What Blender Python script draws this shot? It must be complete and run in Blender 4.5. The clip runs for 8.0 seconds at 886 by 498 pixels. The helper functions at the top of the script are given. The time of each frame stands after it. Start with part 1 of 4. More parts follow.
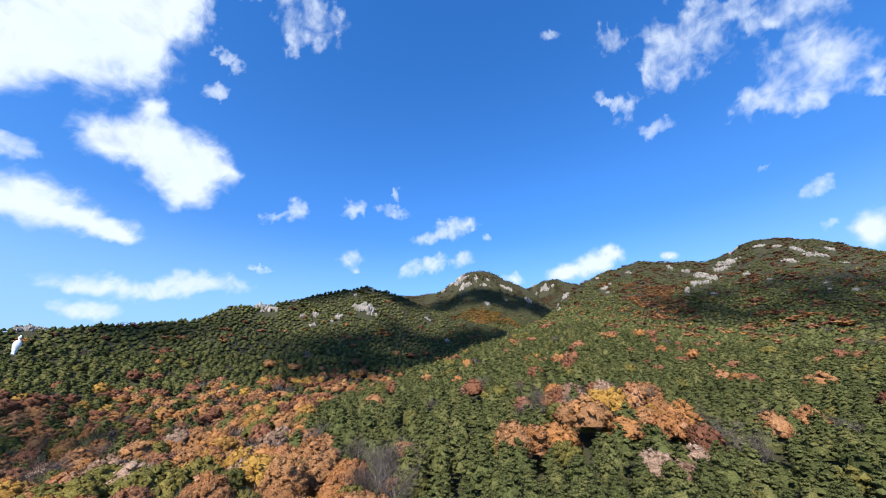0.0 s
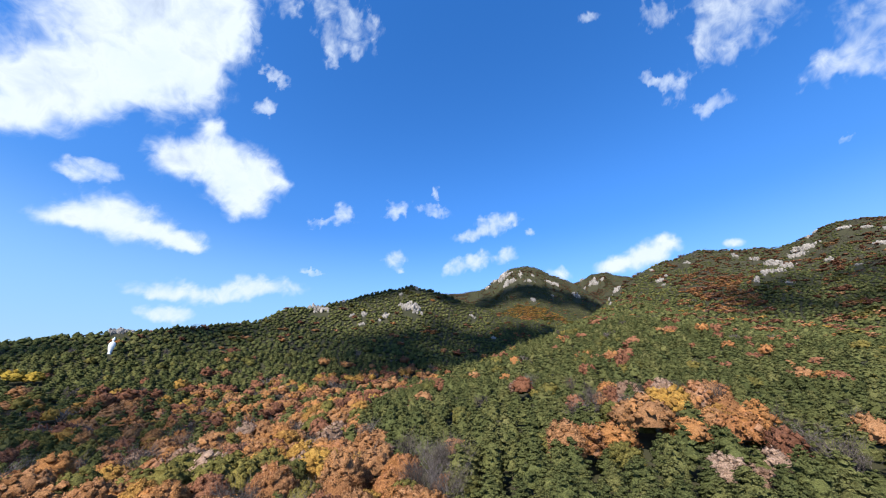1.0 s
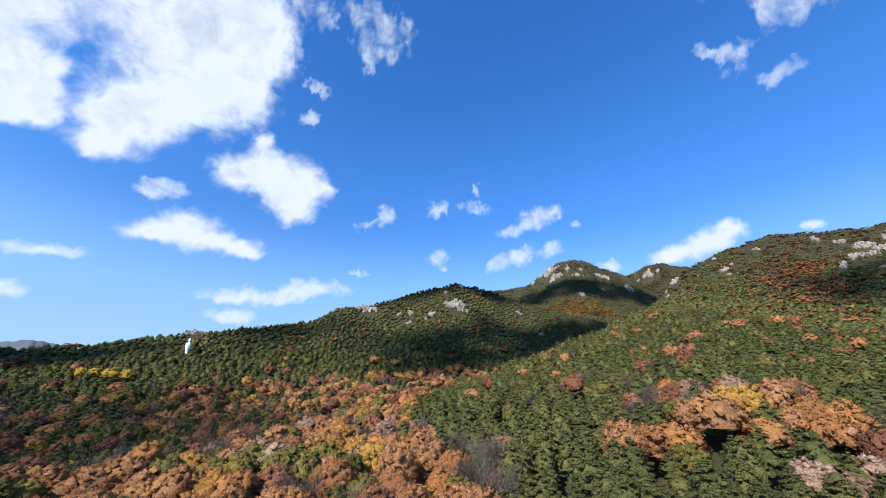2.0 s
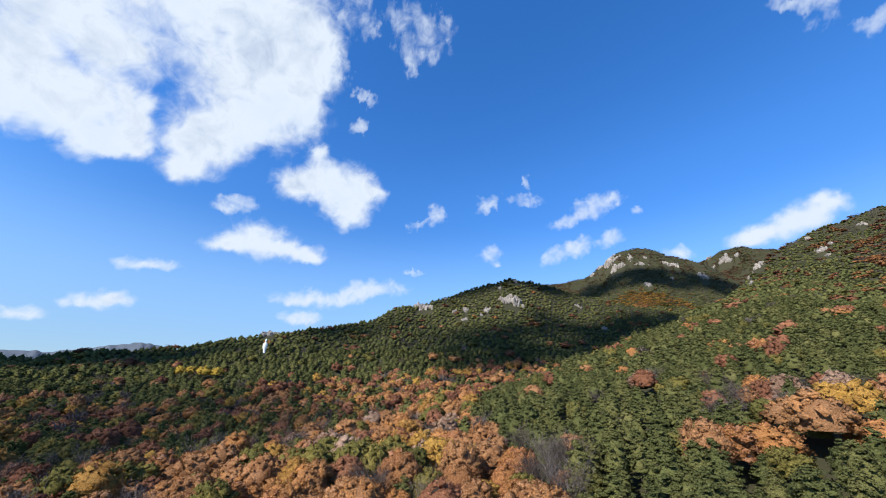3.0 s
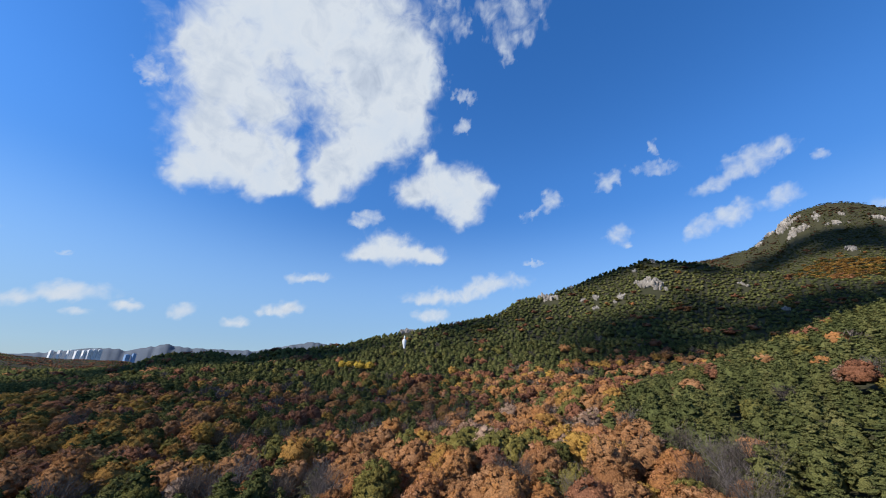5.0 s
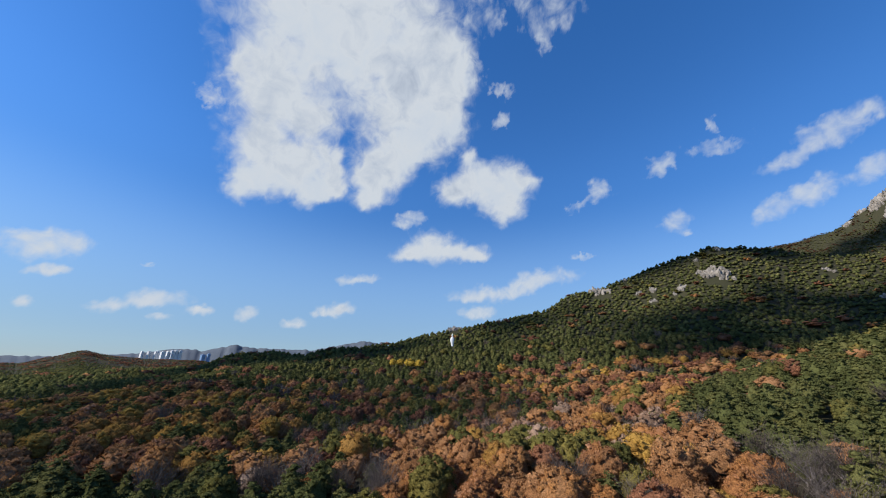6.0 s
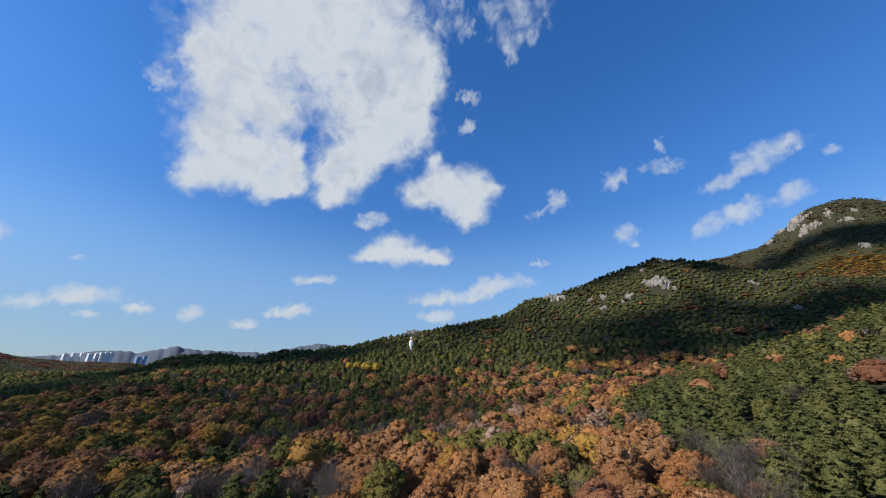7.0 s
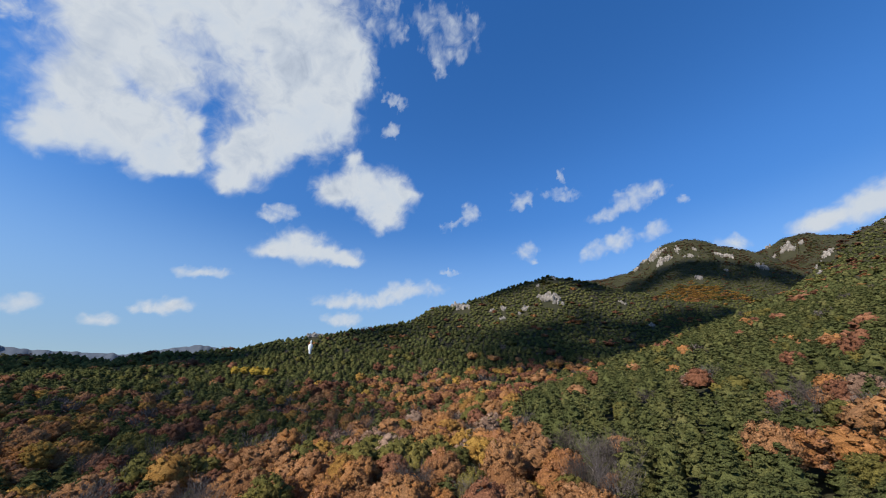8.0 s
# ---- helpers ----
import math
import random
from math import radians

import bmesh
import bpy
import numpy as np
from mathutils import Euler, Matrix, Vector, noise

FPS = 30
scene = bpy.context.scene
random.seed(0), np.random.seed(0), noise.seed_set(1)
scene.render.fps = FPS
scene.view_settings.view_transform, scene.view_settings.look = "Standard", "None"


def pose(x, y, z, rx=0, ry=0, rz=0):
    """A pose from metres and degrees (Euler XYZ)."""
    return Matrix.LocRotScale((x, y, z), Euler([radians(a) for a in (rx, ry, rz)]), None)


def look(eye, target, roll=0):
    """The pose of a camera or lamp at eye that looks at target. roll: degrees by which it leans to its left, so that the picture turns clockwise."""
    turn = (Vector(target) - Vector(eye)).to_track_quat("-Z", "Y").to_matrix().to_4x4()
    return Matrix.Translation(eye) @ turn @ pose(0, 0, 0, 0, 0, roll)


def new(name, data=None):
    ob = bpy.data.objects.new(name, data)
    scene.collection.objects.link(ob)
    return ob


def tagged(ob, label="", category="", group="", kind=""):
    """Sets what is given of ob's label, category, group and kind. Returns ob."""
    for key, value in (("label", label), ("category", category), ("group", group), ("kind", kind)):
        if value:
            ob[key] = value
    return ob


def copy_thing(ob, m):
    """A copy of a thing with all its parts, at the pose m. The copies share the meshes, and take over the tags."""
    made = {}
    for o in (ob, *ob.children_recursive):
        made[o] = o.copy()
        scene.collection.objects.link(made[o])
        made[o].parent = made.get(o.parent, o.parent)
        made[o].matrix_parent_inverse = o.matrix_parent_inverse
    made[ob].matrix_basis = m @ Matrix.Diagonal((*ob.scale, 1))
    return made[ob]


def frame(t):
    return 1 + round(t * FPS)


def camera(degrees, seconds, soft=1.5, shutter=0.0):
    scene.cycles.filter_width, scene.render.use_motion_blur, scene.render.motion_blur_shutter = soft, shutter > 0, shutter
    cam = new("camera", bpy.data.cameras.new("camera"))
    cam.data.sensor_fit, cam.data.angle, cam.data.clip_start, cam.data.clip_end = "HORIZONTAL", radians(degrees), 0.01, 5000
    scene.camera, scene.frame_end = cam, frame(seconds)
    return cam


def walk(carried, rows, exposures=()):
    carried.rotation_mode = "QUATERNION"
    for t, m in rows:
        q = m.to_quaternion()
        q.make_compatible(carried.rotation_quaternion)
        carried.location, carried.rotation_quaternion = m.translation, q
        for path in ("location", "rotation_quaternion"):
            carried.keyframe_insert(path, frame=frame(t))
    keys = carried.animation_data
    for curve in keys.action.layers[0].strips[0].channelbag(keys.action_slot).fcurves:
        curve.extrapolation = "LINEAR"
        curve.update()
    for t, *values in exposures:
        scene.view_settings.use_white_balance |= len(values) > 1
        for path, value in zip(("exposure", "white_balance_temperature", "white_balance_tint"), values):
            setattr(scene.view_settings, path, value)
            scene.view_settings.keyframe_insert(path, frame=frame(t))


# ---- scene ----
import itertools

# Autumn hillsides under a rocky mountain, seen from a high lookout that turns on the spot.
EYE = 100.0                       # height of the eye over the world's zero
cam = camera(102.9, 8.0, soft=1.0)
# seconds, yaw, pitch, roll
TURNS = [
    (0.0, -0.54, 23.18, -0.43),
    (0.5, 3.38, 23.03, -0.15),
    (1.0, 6.88, 22.83, 0.10),
    (1.5, 10.40, 22.65, 0.34),
    (3.0, 23.39, 21.80, 0.76),
    (3.5, 28.20, 21.48, 0.88),
    (4.0, 32.91, 21.15, 0.97),
    (4.5, 37.94, 20.83, 1.08),
    (5.0, 43.49, 20.42, 1.30),
    (5.2, 45.65, 20.25, 1.36),
    (5.5, 48.50, 20.06, 1.36),
    (5.75, 50.20, 19.96, 1.34),
    (6.0, 51.02, 19.92, 1.30),
    (6.3, 50.77, 19.95, 1.24),
    (6.5, 49.79, 20.05, 1.20),
    (7.0, 44.50, 20.54, 1.12),
    (7.5, 37.04, 21.10, 0.95),
    (8.0, 29.48, 21.65, 0.88),
]
PATH = [(t, pose(0, 0, EYE, 0, 0, yaw) @ pose(0, 0, 0, 90 + pitch, 0, 0) @ pose(0, 0, 0, 0, 0, roll))
        for t, yaw, pitch, roll in TURNS]
walk(cam, PATH, exposures=[(0.0, 0.90, 6150, 10), (1.5, 0.84, 6200, 10), (3.5, 0.63, 6200, 10), (5.0, 0.42, 6350, 10),
                            (6.5, 0.27, 6450, 10), (8.0, 0.30, 6450, 10)])

# ---------------------------------------------------------------- light
SUN_AZ, SUN_EL = -160.0, 37.0     # degrees right of straight ahead, degrees up
SUN_WAY = Vector((math.sin(radians(SUN_AZ)) * math.cos(radians(SUN_EL)),
                  math.cos(radians(SUN_AZ)) * math.cos(radians(SUN_EL)), math.sin(radians(SUN_EL))))
sun = new("sun", bpy.data.lights.new("sun", "SUN"))
sun.data.energy, sun.data.angle, sun.data.color = 5.0, radians(0.53), (1.0, 0.94, 0.85)
sun.matrix_world = look(SUN_WAY * 300 + Vector((0, 0, EYE)), (0, 0, EYE))
world = bpy.data.worlds.new("sky")
scene.world = world
world.use_nodes = True
wn, wl = world.node_tree.nodes, world.node_tree.links
sky = wn.new("ShaderNodeTexSky")
sky.sky_type, sky.sun_disc = "NISHITA", False
sky.sun_elevation, sky.sun_rotation = radians(SUN_EL), radians(SUN_AZ)
sky.altitude, sky.air_density, sky.dust_density, sky.ozone_density = 300, 1.0, 0.1, 2.0
wn["Background"].inputs["Strength"].default_value = 0.15
deep = wn.new("ShaderNodeHueSaturation")
deep.inputs["Hue"].default_value, deep.inputs["Saturation"].default_value = 0.509, 1.33
wl.new(sky.outputs["Color"], deep.inputs["Color"])
# thinner haze towards the horizon than the sky model's own
way, up, low = wn.new("ShaderNodeTexCoord"), wn.new("ShaderNodeSeparateXYZ"), wn.new("ShaderNodeMapRange")
wl.new(way.outputs["Generated"], up.inputs[0])
wl.new(up.outputs["Z"], low.inputs["Value"])
low.interpolation_type = "SMOOTHSTEP"
low.inputs["From Min"].default_value, low.inputs["From Max"].default_value = -0.02, 0.55
low.inputs["To Min"].default_value, low.inputs["To Max"].default_value = 0.058, 0.156
wl.new(low.outputs[0], wn["Background"].inputs["Strength"])
pale = wn.new("ShaderNodeMix")
pale.data_type = "RGBA"
mist = wn.new("ShaderNodeMapRange")
mist.interpolation_type = "SMOOTHSTEP"
mist.inputs["From Min"].default_value, mist.inputs["From Max"].default_value = 0.0, 0.44
mist.inputs["To Min"].default_value, mist.inputs["To Max"].default_value = 0.52, 0.0
wl.new(up.outputs["Z"], mist.inputs["Value"])
wl.new(mist.outputs[0], pale.inputs["Factor"])
wl.new(deep.outputs["Color"], pale.inputs["A"])
pale.inputs["B"].default_value = (4.2, 6.7, 10.3, 1)
wl.new(pale.outputs["Result"], wn["Background"].inputs["Color"])


# ---------------------------------------------------------------- materials
def material(name):
    m = bpy.data.materials.new(name)
    m.use_nodes = True
    n, l = m.node_tree.nodes, m.node_tree.links
    n.clear()
    return m, n, l, n.new("ShaderNodeOutputMaterial")


def ramp(n, colours):
    r = n.new("ShaderNodeValToRGB")
    while len(r.color_ramp.elements) < len(colours):
        r.color_ramp.elements.new(0.5)
    for i, c in enumerate(colours):
        r.color_ramp.elements[i].position = i / (len(colours) - 1)
        r.color_ramp.elements[i].color = (*c, 1)
    return r


def value(n, op, l, a, b):
    m = n.new("ShaderNodeMath")
    m.operation = op
    for i, v in enumerate((a, b)):
        if isinstance(v, (int, float)):
            m.inputs[i].default_value = v
        else:
            l.new(v, m.inputs[i])
    return m.outputs[0]


def noise_at(n, l, coords, scale, detail=3.0, rough=0.55, distort=0.0):
    t = n.new("ShaderNodeTexNoise")
    t.inputs["Scale"].default_value, t.inputs["Detail"].default_value = scale, detail
    t.inputs["Roughness"].default_value, t.inputs["Distortion"].default_value = rough, distort
    l.new(coords, t.inputs["Vector"])
    return t.outputs["Fac"]


def leaf_material(name, colours, single, gleam=0.16):
    """Leaves: the colour differs from tree to tree and from spray to spray. single: one tree an object."""
    m, n, l, out = material(name)
    geo = n.new("ShaderNodeNewGeometry")
    if single:
        tree = n.new("ShaderNodeObjectInfo").outputs["Random"]
    else:
        a = n.new("ShaderNodeAttribute")
        a.attribute_name = "tone"
        tree = a.outputs["Fac"]
    spray = noise_at(n, l, geo.outputs["Position"], 0.45, 2.0)
    leaf = geo.outputs["Random Per Island"]
    mix = value(n, "ADD", l, value(n, "MULTIPLY", l, tree, 0.62),
                value(n, "ADD", l, value(n, "MULTIPLY", l, spray, 0.3), value(n, "MULTIPLY", l, leaf, 0.2)))
    r = ramp(n, colours)
    l.new(value(n, "SUBTRACT", l, mix, 0.06), r.inputs["Fac"])
    hue = n.new("ShaderNodeHueSaturation")
    l.new(r.outputs["Color"], hue.inputs["Color"])
    # clusters of leaves stand out in relief; needles lie in flat layers
    flat = n.new("ShaderNodeVectorMath")
    flat.operation = "MULTIPLY"
    flat.inputs[1].default_value = (1, 1, 2.4 if "pine" in name else 1.2)
    l.new(geo.outputs["Position"], flat.inputs[0])
    # noise in the colour paints single leaves and the shade in gaps between them
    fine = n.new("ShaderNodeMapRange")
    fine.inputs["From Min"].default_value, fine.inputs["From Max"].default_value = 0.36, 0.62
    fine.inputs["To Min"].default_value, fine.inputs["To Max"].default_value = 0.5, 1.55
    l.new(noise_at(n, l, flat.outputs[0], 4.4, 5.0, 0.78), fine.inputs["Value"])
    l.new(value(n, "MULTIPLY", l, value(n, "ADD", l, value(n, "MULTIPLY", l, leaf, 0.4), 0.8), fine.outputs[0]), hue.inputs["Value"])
    relief = n.new("ShaderNodeBump")
    relief.inputs["Strength"].default_value, relief.inputs["Distance"].default_value = 1.0, 0.3
    l.new(noise_at(n, l, flat.outputs[0], 2.6, 4.0, 0.65), relief.inputs["Height"])
    d, t, x = n.new("ShaderNodeBsdfDiffuse"), n.new("ShaderNodeBsdfTranslucent"), n.new("ShaderNodeMixShader")
    l.new(relief.outputs[0], d.inputs["Normal"])
    x.inputs["Fac"].default_value = gleam
    l.new(hue.outputs["Color"], d.inputs["Color"])
    l.new(hue.outputs["Color"], t.inputs["Color"])
    l.new(d.outputs[0], x.inputs[1])
    l.new(t.outputs[0], x.inputs[2])
    l.new(x.outputs[0], out.inputs["Surface"])
    return m


def rough_material(name, colours, scale, rough=0.9, bump=0.4, fine=8.0):
    """Stone, bark or soil: two scales of noise in the colour, and relief."""
    m, n, l, out = material(name)
    geo = n.new("ShaderNodeNewGeometry")
    info = n.new("ShaderNodeObjectInfo")
    big = noise_at(n, l, geo.outputs["Position"], scale, 5.0, 0.62)
    small = noise_at(n, l, geo.outputs["Position"], scale * fine, 4.0, 0.65)
    fac = value(n, "ADD", l, value(n, "MULTIPLY", l, big, 0.75),
                value(n, "ADD", l, value(n, "MULTIPLY", l, small, 0.35), value(n, "MULTIPLY", l, info.outputs["Random"], 0.14)))
    r = ramp(n, colours)
    l.new(value(n, "SUBTRACT", l, fac, 0.12), r.inputs["Fac"])
    b = n.new("ShaderNodeBump")
    b.inputs["Strength"].default_value, b.inputs["Distance"].default_value = bump, 0.6
    l.new(fac, b.inputs["Height"])
    p = n.new("ShaderNodeBsdfPrincipled")
    p.inputs["Roughness"].default_value, p.inputs["Specular IOR Level"].default_value = rough, 0.2
    l.new(r.outputs["Color"], p.inputs["Base Color"])
    l.new(b.outputs[0], p.inputs["Normal"])
    l.new(p.outputs[0], out.inputs["Surface"])
    return m


PALETTE = {
    "pine": [(0.041, 0.050, 0.018), (0.073, 0.080, 0.029), (0.096, 0.101, 0.035), (0.117, 0.114, 0.040), (0.142, 0.129, 0.049)],
    "rust": [(0.158, 0.067, 0.029), (0.252, 0.118, 0.050), (0.292, 0.152, 0.072), (0.326, 0.149, 0.051), (0.272, 0.120, 0.052), (0.345, 0.212, 0.135)],
    "gold": [(0.238, 0.119, 0.038), (0.281, 0.149, 0.043), (0.323, 0.183, 0.044), (0.365, 0.225, 0.049)],
    "red": [(0.105, 0.048, 0.031), (0.165, 0.073, 0.042), (0.222, 0.098, 0.053), (0.270, 0.130, 0.070)],
    "olive": [(0.068, 0.064, 0.022), (0.105, 0.098, 0.030), (0.143, 0.120, 0.034), (0.180, 0.135, 0.038)],
    "yellow": [(0.225, 0.150, 0.030), (0.290, 0.195, 0.034), (0.350, 0.240, 0.040)],
    "pale": [(0.180, 0.105, 0.068), (0.240, 0.150, 0.101), (0.300, 0.200, 0.138), (0.390, 0.290, 0.215)],
    "bare": [(0.062, 0.049, 0.040), (0.092, 0.073, 0.061), (0.126, 0.103, 0.088), (0.168, 0.140, 0.124)],
}
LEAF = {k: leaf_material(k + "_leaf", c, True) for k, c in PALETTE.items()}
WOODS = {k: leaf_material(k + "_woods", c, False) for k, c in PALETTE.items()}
BARK = rough_material("bark", [(0.03, 0.022, 0.016), (0.075, 0.055, 0.042), (0.13, 0.10, 0.08)], 1.5, 0.95, 0.6)
PALE_BARK = rough_material("pale_bark", [(0.11, 0.095, 0.085), (0.20, 0.175, 0.16), (0.30, 0.27, 0.25)], 2.0, 0.95, 0.4)
SOIL = rough_material("leaf_litter", [(0.016, 0.018, 0.008), (0.029, 0.030, 0.013), (0.046, 0.041, 0.019), (0.072, 0.054, 0.028)], 0.05, 0.97, 0.7, 12.0)
GRANITE = rough_material("granite", [(0.035, 0.031, 0.026), (0.12, 0.105, 0.087), (0.37, 0.325, 0.275), (0.55, 0.495, 0.435)], 0.8, 0.85, 1.0, 4.0)


# ---------------------------------------------------------------- the land
# Crest lines: degrees right of straight ahead, metres away, degrees up to the tree tops.
# After the name: how hollow the slope towards the lookout is, the fall behind the crest, the trees' height.
RIDGES = []


def ridge(name, hollow, fall, trees, crest):
    RIDGES.append((name, hollow, fall, trees, crest))


ridge("left_hill", 3, 0.3, 4, [(-115, 1100, -.6), (-99.5, 1100, .7), (-97.5, 1100, 1.5), (-94.9, 1100, 2.3),
      (-93, 1100, 1.9), (-89.4, 1100, 1.55), (-85.5, 1100, 1.62), (-83.6, 1100, 1.55), (-80, 1100, .9), (-76, 1100, .0)])
ridge("low_hill", 2.2, 0.25, 6, [(-115, 560, -1.6), (-98, 560, -.1), (-90, 560, 1.0), (-84, 560, 1.1), (-78, 560, .4)])
ridge("spur", 2.0, 0.3, 7, [(-115, 250, -5.6), (-97.3, 250, -3.1), (-93.7, 255, -2.1), (-89.4, 265, -1.4),
      (-84.4, 290, -.3), (-79, 330, .7), (-72, 360, 1.4)])
ridge("long_ridge", 2.6, 0.4, 4.5, [(-90, 470, -.4), (-83.6, 460, 1.5), (-80.3, 450, 2.8), (-78.5, 445, 3.1), (-75.8, 438, 3.5), (-72.5, 432, 3.3),
      (-66, 424, 4.4), (-63.5, 420, 4.6), (-59, 412, 5.4), (-53.5, 405, 6.7), (-49, 405, 7.8), (-42.5, 420, 9.0),
      (-37.5, 440, 10.0), (-35.5, 450, 10.4), (-34, 458, 11.0), (-32, 470, 12.3), (-30, 480, 13.0), (-26.3, 500, 13.3), (-24.6, 510, 13.9),
      (-22, 522, 14.6), (-19.5, 535, 15.5), (-17.5, 543, 16.2), (-15.5, 550, 16.6), (-12, 562, 17.3), (-8.8, 580, 16.8), (-6.7, 592, 16.0),
      (-4, 605, 15.0), (-.5, 620, 13.8), (7.5, 640, 11.3), (15, 660, 8)])
ridge("peak", 2.4, 0.5, 1.5, [(-16, 950, 12.5), (-6, 950, 15.8), (-.8, 950, 16.2), (2.1, 950, 17.8), (3.1, 950, 18.6), (4.2, 950, 19.3), (5.2, 950, 19.5), (7.2, 950, 19.7),
      (8.1, 950, 19.4), (9.7, 950, 18.8), (11.3, 950, 17.8), (13.2, 950, 16.9), (14.6, 945, 16.2), (18, 940, 13.6), (24, 930, 11)])
ridge("second_peak", 2.6, 0.5, 1.5, [(6, 1200, 13.5), (13.2, 1200, 15.9), (15.2, 1200, 16.6), (17, 1200, 17.4), (18.8, 1200, 17.5), (20.4, 1200, 16.9), (21.5, 1200, 16.5), (24, 1200, 15.5), (27, 1200, 14)])
ridge("mountain", 2.1, 0.5, 2.5, [(15, 620, 10), (18, 650, 13.0), (20.1, 670, 14.9), (21.7, 682, 16.0), (23.8, 700, 17.1), (26.8, 725, 17.9),
      (31.2, 762, 18.4), (34, 790, 17.9), (36, 815, 17.5), (39.2, 832, 16.9), (41.8, 842, 17.3), (43.2, 848, 17.9), (44.4, 850, 18.2),
      (46.5, 850, 18.0), (49.2, 850, 16.9), (51.2, 850, 15.9), (52.3, 850, 15.1), (54.3, 850, 14.1), (62, 850, 11), (80, 850, 6)])
ridge("rocky_spur", 2.2, 0.6, 5, [(31, 640, 10), (34.5, 640, 12.6), (36.5, 650, 14.6), (38.5, 660, 14.9), (41, 660, 13.8), (46, 640, 11)])
ridge("green_hill", 1.25, 0.35, 7, [(-26, 110, -6.5), (-19, 140, -2.6), (-13.7, 180, 1.6), (-8, 220, 3.8), (-2.3, 260, 5.8), (7.3, 340, 9.0),
      (10, 375, 10.1), (14.5, 450, 11.8), (18.8, 530, 13.2), (21.5, 600, 14.4), (27, 600, 12.5), (36, 560, 9.5), (50, 520, 7)])
ridge("oak_ridge", 1.0, 0.5, 7, [(-125, 60, -13), (-110, 62, -12), (-95.3, 78, -9.0), (-88, 90, -8.7), (-78, 90, -8.4), (-72.5, 88, -8.8), (-66.8, 88, -8.5), (-60.6, 94, -7.4),
      (-54.6, 102, -6.5), (-43.3, 116, -4.5), (-33.3, 132, -2.9), (-26, 152, -1.2), (-19.2, 180, .3), (-14.5, 216, 1.9), (-10.7, 250, 3.0), (-6, 262, 3.2)])
ridge("oak_mound", 1.0, 0.25, 7, [(4, 100, -5.5), (10, 112, -2.0), (16, 120, -.3), (22, 124, .5), (28, 116, -1.4), (35, 100, -4.8), (43, 84, -7.6), (52, 72, -10)])
FLOOR = -25.0      # the ground at the foot of the lookout, below the eye


def along(table, az):
    """Smooth values of a crest line's columns at the angles az."""
    t = np.array(table, float)
    i = np.clip(np.searchsorted(t[:, 0], az) - 1, 0, len(t) - 2)
    u = np.clip((az - t[i, 0]) / (t[i + 1, 0] - t[i, 0]), 0, 1)
    u = u * u * (3 - 2 * u) * 0.5 + u * 0.5
    return [t[i, k] * (1 - u) + t[i + 1, k] * u for k in (1, 2)]


def wave(x, y, size, seed):
    """Cheap smooth noise of about unit height, made of a few crossed waves."""
    s = 0
    rng = np.random.RandomState(seed)
    for k in range(7):
        a, p, f = rng.uniform(0, 6.28), rng.uniform(0, 6.28), rng.uniform(0.7, 1.9) / size * 6.28 * 0.5
        s = s + np.sin((x * np.cos(a) + y * np.sin(a)) * f + p)
    return s / 2.6


def land(x, y):
    """Height of the ground over the world's zero."""
    x, y = np.asarray(x, float), np.asarray(y, float)
    r, az = np.hypot(x, y) + 1e-6, np.degrees(np.arctan2(x, y))
    parts = [FLOOR - 0.02 * np.minimum(r, 500)]
    for name, hollow, fall, trees, table in RIDGES:
        rc, el = along(table, az)
        zc = rc * np.tan(np.radians(el)) - trees
        out = np.maximum(np.maximum(table[0][0] - az, az - table[-1][0]), 0)
        zc = zc - np.radians(out) * rc * 0.45
        near = FLOOR + (zc - FLOOR) * np.minimum(r / rc, 1) ** hollow
        d = np.maximum(r - rc, 0)
        parts.append(np.where(r < rc, near, zc - fall * d * d / (d + 12)))
    z = np.array(parts)
    top = z.max(0)
    k = np.clip(r * 0.012, 0.8, 7.0)
    z = top + k * np.log(np.exp(np.maximum((z - top) / k, -40)).sum(0)) - k * 0.3
    rough = np.clip((r - 60) / 500, 0, 1)
    z = z + rough * (1.3 * wave(x, y, 70, 3) + 0.9 * wave(x, y, 26, 4))
    return z + EYE


def out_of_sight(x, y, margin):
    """True for ground so deep behind a nearer crest that nobody at the lookout sees its trees."""
    r, hidden = np.hypot(x, y), np.zeros(len(x), bool)
    top = np.full(len(x), -9.0)
    for k in np.linspace(0.12, 0.97, 46):
        top = np.maximum(top, (land(x * k, y * k) - EYE + 4) / (r * k))
    return land(x, y) + margin - EYE < top * r


# ---------------------------------------------------------------- building helpers
def part(name, mesh, mat, parent=None, label=""):
    """Links a mesh, or a bmesh, as one object under a thing or a part."""
    if isinstance(mesh, bmesh.types.BMesh):
        bm, mesh = mesh, bpy.data.meshes.new(name)
        bm.to_mesh(mesh)
        bm.free()
    if not mesh.materials:
        mesh.materials.append(mat)
    ob = new(name, mesh)
    if parent:
        ob.parent = parent
    return tagged(ob, label)


